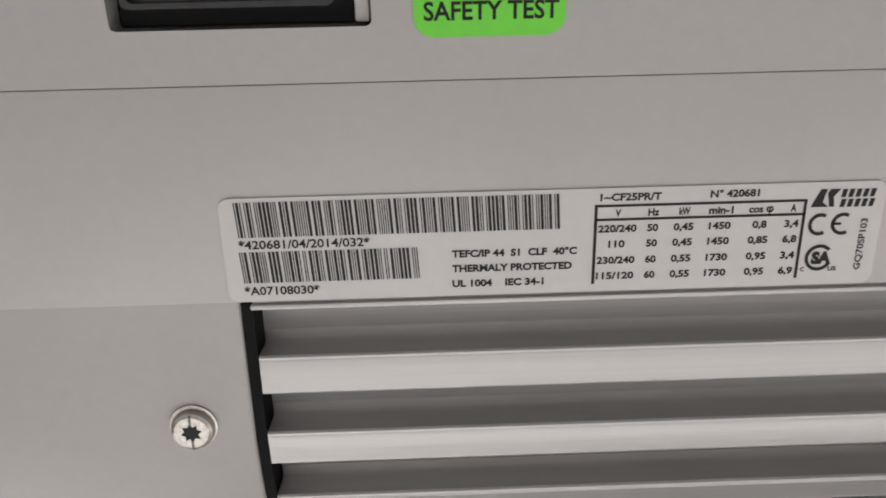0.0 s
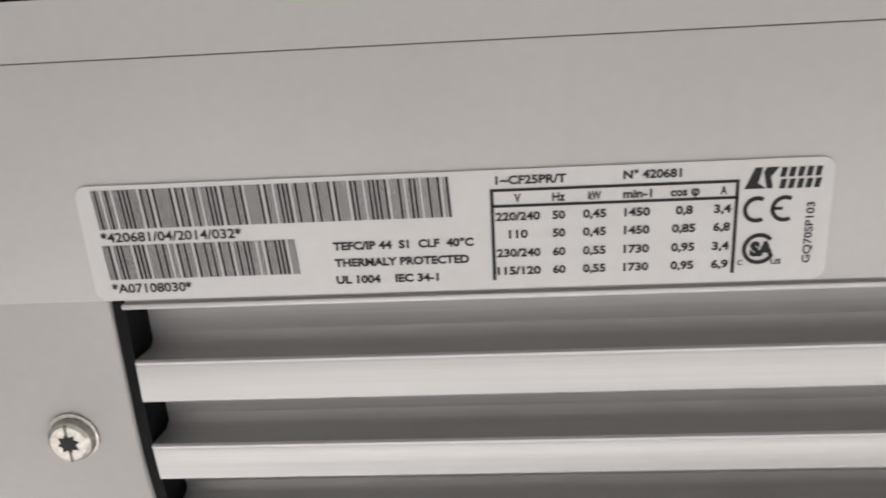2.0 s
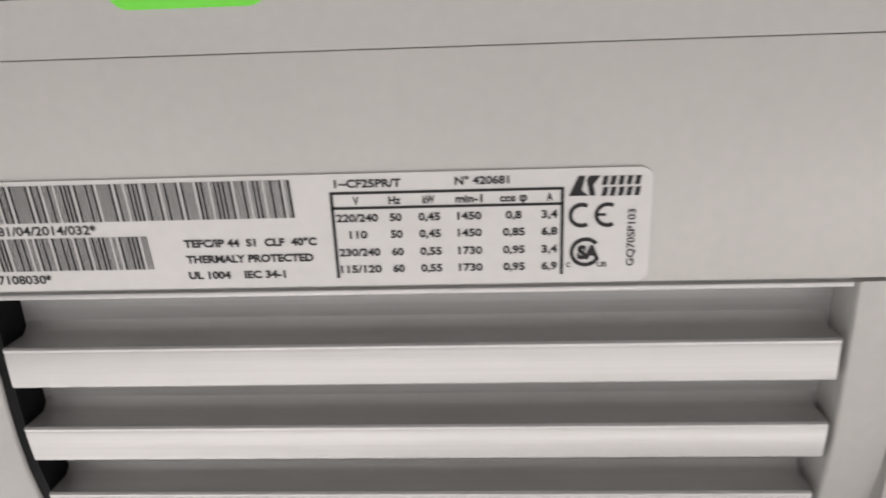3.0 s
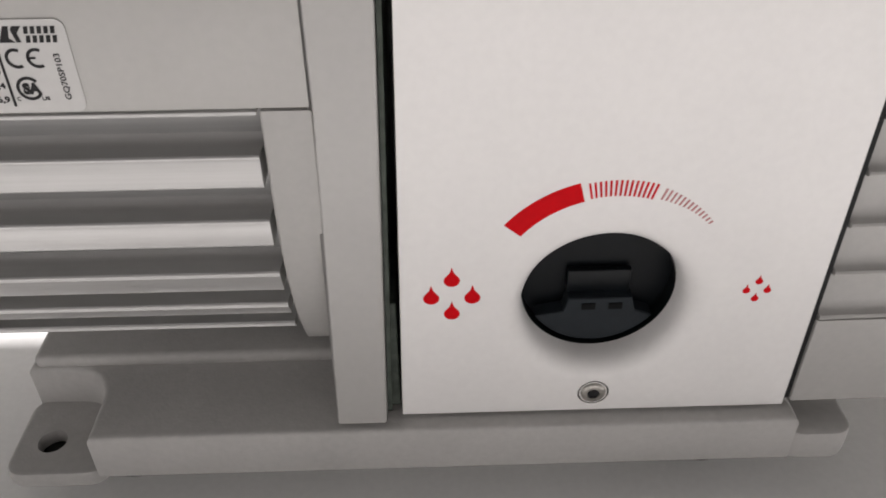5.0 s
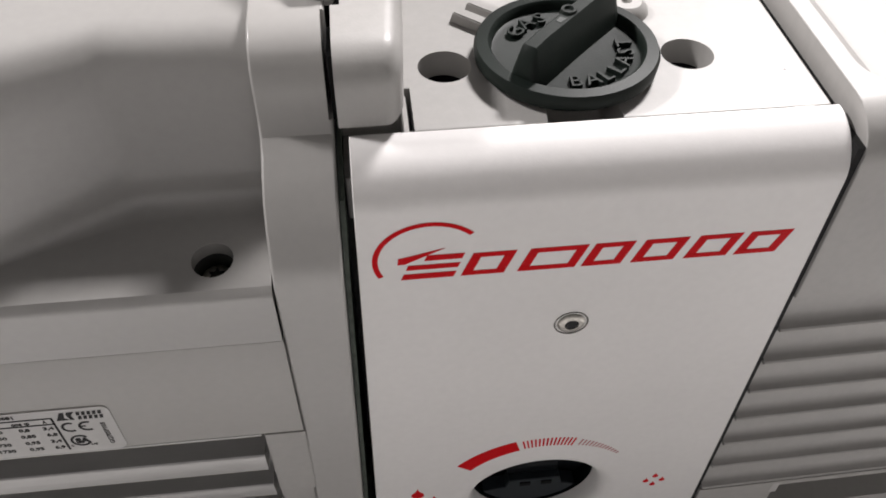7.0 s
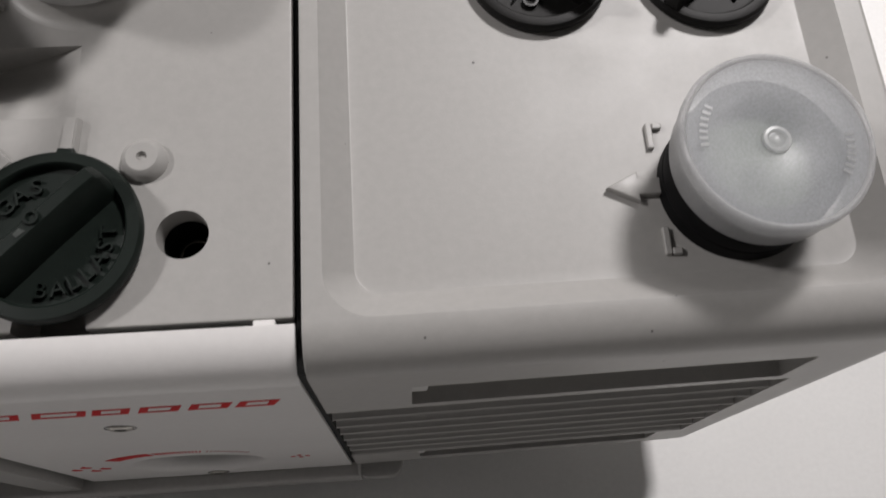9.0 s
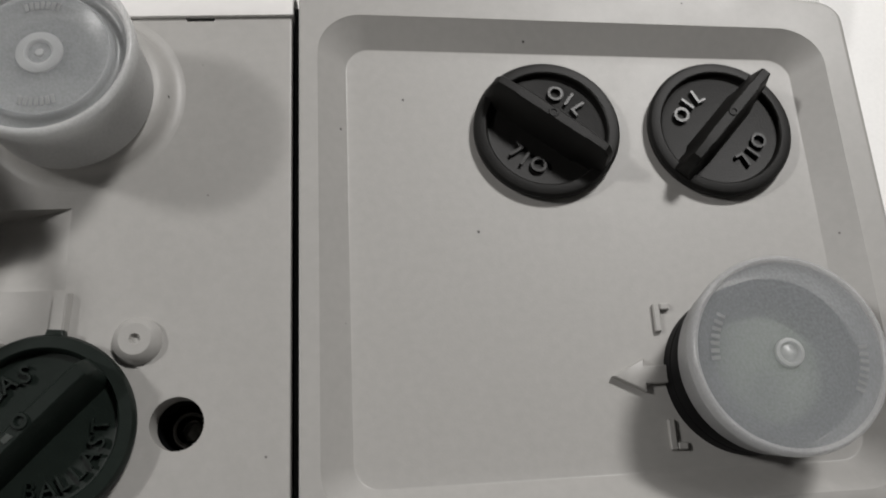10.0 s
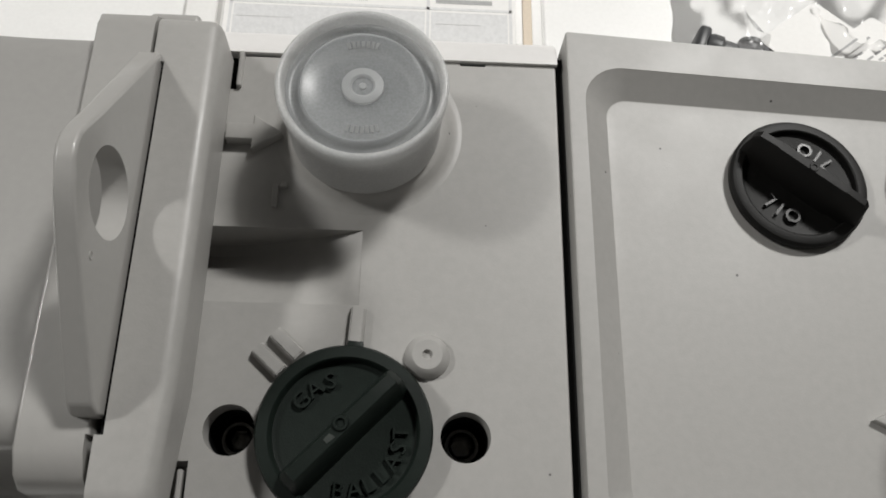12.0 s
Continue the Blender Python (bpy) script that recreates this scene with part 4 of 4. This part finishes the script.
# maker's mark: a swept arc and slanted red blocks, no letters
red_mark("logo_arc", arc_strip(0.0806, 0.2040, 0.0113, 0.0125, 42, 205, 40, 1.10), label="red swept arc")
SL = 0.38


def slanted(x0, x1, z0, z1):
    zb = 0.1975
    return [(x0 + SL * (z0 - zb), z0), (x1 + SL * (z0 - zb), z0), (x1 + SL * (z1 - zb), z1), (x0 + SL * (z1 - zb), z1)]


red_mark("logo_block", slanted(0.0735, 0.0862, 0.1975, 0.1994))
red_mark("logo_block", slanted(0.0735, 0.0860, 0.2008, 0.2024))
red_mark("logo_block", slanted(0.0768, 0.0858, 0.2038, 0.2056))
red_mark("logo_block", [(0.0728, 0.2030), (0.0745, 0.2030), (0.0842, 0.2078), (0.0730, 0.2050)])
for bx0, bx1 in ((0.0880, 0.0985), (0.1018, 0.1160), (0.1176, 0.1275), (0.1300, 0.1408), (0.1434, 0.1542), (0.1562, 0.1668)):
    red_mark("logo_block", slanted(bx0, bx1, 0.1975, 0.1990))
    red_mark("logo_block", slanted(bx0, bx1, 0.2037, 0.2052))
    red_mark("logo_block", slanted(bx0, bx0 + 0.0024, 0.1991, 0.2036))
    red_mark("logo_block", slanted(bx1 - 0.0024, bx1, 0.1991, 0.2036))

for sz in (0.1748, 0.0405):
    scr = part("panel_screw", lathe([(0, 0.0004), (0.0039, 0.0004), (0.0038, -0.0001), (0.0034, -0.0006), (0.0028, -0.0008), (0.0019, -0.0008), (0.0017, 0.0010), (0, 0.0010)],
                                    (0.1180, PF, sz), 40, "y"), steel, panel, "countersunk steel socket screw")
    # Black star for the shaded depth of the socket.
    part("socket", prism([(0.1180 + q * math.cos(radians(30 * k)), sz + q * math.sin(radians(30 * k))) for k in range(12) for q in ((0.0019, 0.0015)[k % 2],)], "y", PF - 0.0007, PF + 0.0010),
         black_plastic, scr)
    # Dark ring draws the shadow line round the screw head.
    part("countersink", lathe([(0.0036, 0.0002), (0.0046, 0.0002), (0.0047, -0.0001), (0.0045, -0.00025), (0.0041, 0.0001), (0.0036, 0.0002)], (0.1180, PF, sz), 40, "y"), dark_steel, scr)
part("rear_panel", leaning(panel_sheet(0.1690, -1)), paint_white, pump, "white painted rear sheet panel")

# ---- oil box ----
def tapered(bm):
    """Draws the box narrower towards its far end, more so at the back."""
    for v in bm.verts:
        f = min(max((v.co.x - 0.1782) / 0.1603, 0.0), 1.0)
        v.co.y = 0.0825 + (v.co.y - 0.0825) * (1 - (0.115 if v.co.y > 0.0825 else 0.030) * f)
    return bm


OX0, OX1, OY0, OY1, OZ0, OZ1 = 0.1791, 0.3385, 0.0030, 0.1655, 0.0345, 0.2362


def oil_box_mesh():
    bm = rbox(OX0, OX1, OY0, OY1, OZ0, OZ1)
    long_top = [e for e in bm.edges if all(v.co.z > 0.2 for v in e.verts) and abs(e.verts[0].co.x - e.verts[1].co.x) > 0.1 and e.verts[0].co.y < 0.1]
    bmesh.ops.bevel(bm, geom=long_top, offset=0.012, segments=7, affect="EDGES", profile=0.5)
    corner = [e for e in bm.edges if all(v.co.x > 0.33 for v in e.verts) and abs(e.verts[0].co.z - e.verts[1].co.z) > 0.1]
    bmesh.ops.bevel(bm, geom=corner, offset=0.0075, segments=6, affect="EDGES", profile=0.5)
    rest = [e for e in bm.edges if e.calc_face_angle(0) > 0.6]
    crisp = [e for e in rest if all(v.co.x < 0.1795 for v in e.verts)]
    bmesh.ops.bevel(bm, geom=crisp, offset=0.0006, segments=2, affect="EDGES", profile=0.5)
    rest = [e for e in bm.edges if e.calc_face_angle(0) > 0.6 and all(v.co.x > 0.1805 for v in e.verts)]
    bmesh.ops.bevel(bm, geom=rest, offset=0.0018, segments=3, affect="EDGES", profile=0.5)
    return bm


def tray_mesh():
    """The sunken field in the box's top, with sloped sides."""
    bm = bmesh.new()
    rings = [[bm.verts.new((x, y, z)) for x, y in pts] for pts, z in
             ((rounded(0.1842, 0.3300, 0.0152, 0.1540, 0.0125, 10), 0.2500), (rounded(0.1842, 0.3300, 0.0152, 0.1540, 0.0125, 10), 0.2363), (rounded(0.1846, 0.3296, 0.0156, 0.1536, 0.0121, 10), 0.2359),
              (rounded(0.1916, 0.3222, 0.0226, 0.1462, 0.0070, 10), 0.2304), (rounded(0.1921, 0.3217, 0.0231, 0.1457, 0.0066, 10), 0.2302), (rounded(0.1951, 0.3187, 0.0261, 0.1427, 0.0040, 10), 0.2302))]
    for a, b in zip(rings, rings[1:]):
        for k in range(len(a)):
            bm.faces.new((a[k], a[(k + 1) % len(a)], b[(k + 1) % len(a)], b[k]))
    bm.faces.new(rings[0]), bm.faces.new(rings[-1][::-1])
    return bm


oil_box = finish("oil_box", tapered(oil_box_mesh()), deck_grey)
cut(oil_box, [tapered(tray_mesh()), tapered(rbox(0.1700, 0.3220, -0.010, 0.0114, 0.0668, 0.1772)), rbox(0.2048, 0.3170, -0.010, 0.0130, 0.1822, 0.2082, 0.0008, 2),
              rbox(0.2085, 0.3120, -0.010, 0.0200, 0.0455, 0.0640, 0.0012, 2), cylinder((0.2475, 0.1176, 0), 0.0196, 0.2285, 0.26, 64),
              cylinder((0.2970, 0.1167, 0), 0.0196, 0.2285, 0.26, 64)])
oil_box = part("oil_box", oil_box, None, pump, "grey painted oil box with a sunken top")
for k in range(7):
    z = 0.0668 + 0.01575 * k
    scoop = [(0.0012, z), (0.0002, z + 0.0005), (0.0, z + 0.0011), (0.0004, z + 0.0017), (0.0019, z + 0.0022), (0.0028, z + 0.0030), (0.0035, z + 0.0048), (0.0039, z + 0.0090),
             (0.0040, z + 0.0150), (0.0092, z + 0.0156), (0.0092, z)]
    part("cooling_rib", tapered(prism([(OY0 + y, h) for y, h in scoop], "x", OX0 + 0.0006, 0.3215)), paint_grey, oil_box)
part("pocket_clip", rbox(0.2046, 0.2092, 0.0036, 0.0114, 0.2005, 0.2078, 0.0004, 1), label_white, oil_box)
part("pocket_clip", rbox(0.2072, 0.2106, 0.0034, 0.0088, 0.0585, 0.0660, 0.0004, 1), label_white, oil_box)
# Polished metal clip; the lamp's glint on it is painted white.
part("spring_clip", rbox(0.1668, 0.1722, 0.0160, 0.0177, 0.2255, 0.2312, 0.0003, 1), paint_white, pump, "small metal clip, white in place of its glint")
# The gap between panel and box, filled with black for its shade.
part("black_seam", rbox(0.1772, 0.1790, 0.0040, 0.1600, 0.0350, 0.2290), rubber, pump, "black filler for the shaded seam")

# oil filler plugs
def oil_plug(x, y, r, ridge_turn, letter_mids, label):
    ob = part("oil_filler_plug", lathe([(0, 0.2290), (0.0190, 0.2290), (0.0192, 0.2305), (r - 0.0003, 0.2308), (r, 0.2314), (r, 0.2329), (r - 0.0007, 0.2338), (r - 0.0016, 0.2340),
                                        (r - 0.0032, 0.2340), (r - 0.0036, 0.2337), (r - 0.0040, 0.2322), (r - 0.0050, 0.2320), (0, 0.2322)], (x, y, 0), 80), brown_plastic, pump, label)
    grip(2 * r - 0.0022, 0.0080, 0.0036, 0.2316, 0.2430, x, y, ridge_turn, brown_plastic, ob, 0.82)
    part("hub_mark", lathe([(0.0005, 0.2426), (0.0008, 0.2433), (0.0013, 0.2433), (0.0016, 0.2426)], (x, y, 0), 16), brown_plastic, ob)
    for mid in letter_mids:
        ring_letters("OIL", x, y, 0.2321, 0.0114, mid, 21, 0.0042, ob, plastic_worn, False, 0.0012, 0.015)
    return ob


oil_plug(0.2475, 0.1176, 0.0206, -38, (52, 232), "black-brown oil filler plug with a moulded grip")
oil_plug(0.2970, 0.1167, 0.0206, 47, (137, 317), "black-brown oil filler plug with its grip turned")

# outlet port with arrow and corner marks
EX, EY = 0.2932, 0.0476
part("outlet_port", lathe([(0, 0.2300), (0.0210, 0.2300), (0.0210, 0.2350), (0.0206, 0.2355), (0.0210, 0.2360), (0.0210, 0.2420), (0.0200, 0.2440), (0.0200, 0.2500), (0.0150, 0.2500), (0.0150, 0.2380), (0, 0.2380)], (EX, EY, 0), 64),
     port_and_shade_black, pump, "black outlet port ring on the oil box")
part("port_strainer", lathe([(0, 0.2382), (0.0148, 0.2382), (0.0148, 0.2440), (0.0060, 0.2470), (0, 0.2470)], (EX, EY, 0), 40), strainer_green, pump, "pale green strainer in the outlet port")
outlet_cap(EX + 0.0010, EY + 0.0006, 0.2425, 0.0236, 0.0136)
arrow_mark(0.2582, 0.2732, 0.0480, 0.2300, 0.0043, 0.0023, oil_box, 0.0024)
for yy, flip in ((0.0630, 1), (0.0328, -1)):
    part("raised_mark", rbox(0.2712, 0.2730, yy - 0.0038, yy + 0.0038, 0.2300, 0.2316, 0.0003, 1), paint_grey, oil_box)
    part("raised_mark", rbox(0.2731, 0.2757, yy + 0.0029 * flip - 0.0009, yy + 0.0029 * flip + 0.0009, 0.2300, 0.2316, 0.0003, 1), paint_grey, oil_box)

# ---- papers and a bag of parts behind the pump ----
folder_ob = thing("document_folder", (0.10, 0.46, 0.0), "pale plastic document folder lying on the table", "folder")
part("cover", rbox(-0.016, 0.216, 0.296, 0.620, 0.0, 0.003, 0.001, 2), folder, folder_ob)
part("spine", rbox(-0.014, 0.006, 0.297, 0.619, 0.0031, 0.0065, 0.0015, 3), paper, folder_ob)
part("edge_strip", rbox(0.203, 0.209, 0.297, 0.619, 0.0031, 0.0042, 0.0004, 1), paper_cream, folder_ob)
sheet = thing("printed_sheet", (0.10, 0.46, 0.0033), "white printed paper sheet with a grey table, in the folder", "paper")
part("sheet", rbox(0.010, 0.198, 0.300, 0.600, 0.0033, 0.0039), paper, sheet)
for x0, x1, y0, y1 in ((0.013, 0.196, 0.3215, 0.3235), (0.013, 0.015, 0.3235, 0.590), (0.194, 0.196, 0.3235, 0.590), (0.140, 0.142, 0.3235, 0.590),
                       (0.013, 0.196, 0.352, 0.354), (0.013, 0.196, 0.372, 0.374)):
    part("table_line", rbox(x0, x1, y0, y1, 0.0039, 0.0041), pale_print, sheet)
part("table_fill", rbox(0.016, 0.139, 0.3250, 0.3505, 0.00385, 0.00395), pale_print, sheet)
part("table_fill", rbox(0.143, 0.193, 0.3250, 0.3505, 0.00385, 0.00395), pale_print, sheet)
rnd = random.Random(8)
for row in range(17):
    for x0, x1 in ((0.018, 0.070), (0.078, 0.134), (0.146, 0.190)):
        if rnd.random() < 0.8 and row != 1:
            w = (x1 - x0) * rnd.uniform(0.35, 0.95)
            y = 0.308 + row * 0.0165
            part("print_bar", rbox(x0, x0 + w, y, y + rnd.choice((0.0022, 0.0032)), 0.0040, 0.0042), grey_print if row > 2 else pale_print, sheet)


def crumpled(x0, x1, y0, y1, height, nx=44, ny=26, seed=2.0):
    bm = bmesh.new()
    grid = []
    for j in range(ny + 1):
        row = []
        for i in range(nx + 1):
            u, v = i / nx, j / ny
            edge = min(1.0, 5 * min(u, 1 - u, v, 1 - v))
            wob = noise.noise(Vector((u * 5 + seed, v * 4, 1.7))) + 0.6 * noise.noise(Vector((u * 14, v * 11 + seed, 4.1))) + 0.35 * abs(noise.noise(Vector((u * 30, v * 24, seed))))
            z = 0.001 + edge * height * (0.62 + 0.42 * wob)
            row.append(bm.verts.new((x0 + (x1 - x0) * u + 0.006 * noise.noise(Vector((v * 6, seed, 0))), y0 + (y1 - y0) * v + 0.008 * noise.noise(Vector((u * 6, seed, 3))), max(z, 0.0008))))
        grid.append(row)
    for j in range(ny):
        for i in range(nx):
            bm.faces.new((grid[j][i], grid[j][i + 1], grid[j + 1][i + 1], grid[j + 1][i]))
    return bm


bag = thing("parts_bag", (0.40, 0.37, 0.0), "clear plastic bag of dark fittings with a white label", "plastic bag")
part("film", crumpled(0.305, 0.482, 0.272, 0.440, 0.050), film, bag, "crumpled clear plastic film", 80)


def laid(bm, x, y, z, turn, tilt=0.0):
    bm.transform(Matrix.Translation((x, y, z)) @ Matrix.Rotation(radians(turn), 4, "Z") @ Matrix.Rotation(radians(tilt), 4, "X"))
    return bm


def elbow():
    """A moulded elbow fitting: a ribbed barrel with a square flange and a short spout."""
    bm = lathe([(0, -0.022), (0.0095, -0.022), (0.0105, -0.019), (0.0105, -0.013), (0.0090, -0.012), (0.0090, -0.004), (0.0105, -0.003), (0.0105, 0.006), (0.0085, 0.008), (0.0085, 0.020), (0, 0.020)],
               (0, 0, 0.0105), 24, "x")
    rbox(-0.030, -0.0215, -0.0110, 0.0110, 0.0, 0.0200, 0.0030, 3, bm)
    lathe([(0, 0), (0.0080, 0), (0.0080, 0.010), (0.0090, 0.011), (0.0090, 0.014), (0, 0.014)], (0.006, 0, 0.0105), 20, "y", bm)
    return bm


part("fitting", laid(elbow(), 0.340, 0.319, 0.000, -20), fitting_grey, bag, "dark grey moulded elbow fitting")
part("fitting", laid(rbox(-0.019, 0.019, -0.007, 0.007, 0.0, 0.012, 0.001, 2), 0.370, 0.3150, 0.002, -38), navy_plastic, bag, "dark navy strip")
part("fitting", laid(rbox(-0.026, 0.026, -0.010, 0.010, 0.0, 0.014, 0.003, 2), 0.450, 0.330, 0.001, 30), black_plastic, bag, "black fitting")


def tilted_label(cx, cy, z, w, h, turn, tilt, mat, marks, label):
    bm = laid(prism(rounded(-w / 2, w / 2, -h / 2, h / 2, 0.003, 3), "z", 0, 0.0004), cx, cy, z, turn, tilt)
    lab = part("bag_label", bm, mat, bag, label)
    for x0, x1, y0, y1, ink_mat in marks:
        part("print_bar", laid(rbox(x0, x1, y0, y1, 0.0004, 0.00055), cx, cy, z, turn, tilt), ink_mat, lab)


rnd = random.Random(4)
code, cx = [], -0.006
while cx < 0.024:
    w = rnd.choice((0.0006, 0.0010, 0.0016))
    code.append((cx, cx + w, -0.019, -0.0125, ink))
    cx += w + rnd.choice((0.0006, 0.0010))
lines = []
for k, y in enumerate((-0.0090, -0.0060, -0.0015, 0.0045, 0.0100)):
    x = -0.026
    while x < 0.022:
        w = rnd.uniform(0.003, 0.009)
        if rnd.random() < 0.75:
            lines.append((x, x + w, y, y + 0.0016, grey_print))
        x += w + 0.0016
lines.append((-0.030, 0.030, -0.0108, -0.0104, grey_print))
tilted_label(0.404, 0.3000, 0.0420, 0.064, 0.043, 38, -14, paper, code + lines, "white printed label with a barcode")
tilted_label(0.376, 0.3160, 0.0380, 0.050, 0.042, 38, -10, paper, [(-0.020, 0.020, -0.017, -0.0155, grey_print)], "blank corner of a white label")
part("carton", laid(rbox(-0.013, 0.013, -0.020, 0.020, 0.0, 0.018, 0.0006, 1), 0.446, 0.3080, 0.020, -28, -8), paper, bag, "small white carton with a red print")
part("print_bar", laid(rbox(-0.002, 0.001, -0.016, 0.014, 0.0181, 0.0183), 0.446, 0.3080, 0.020, -28, -8), red_faded, bag)
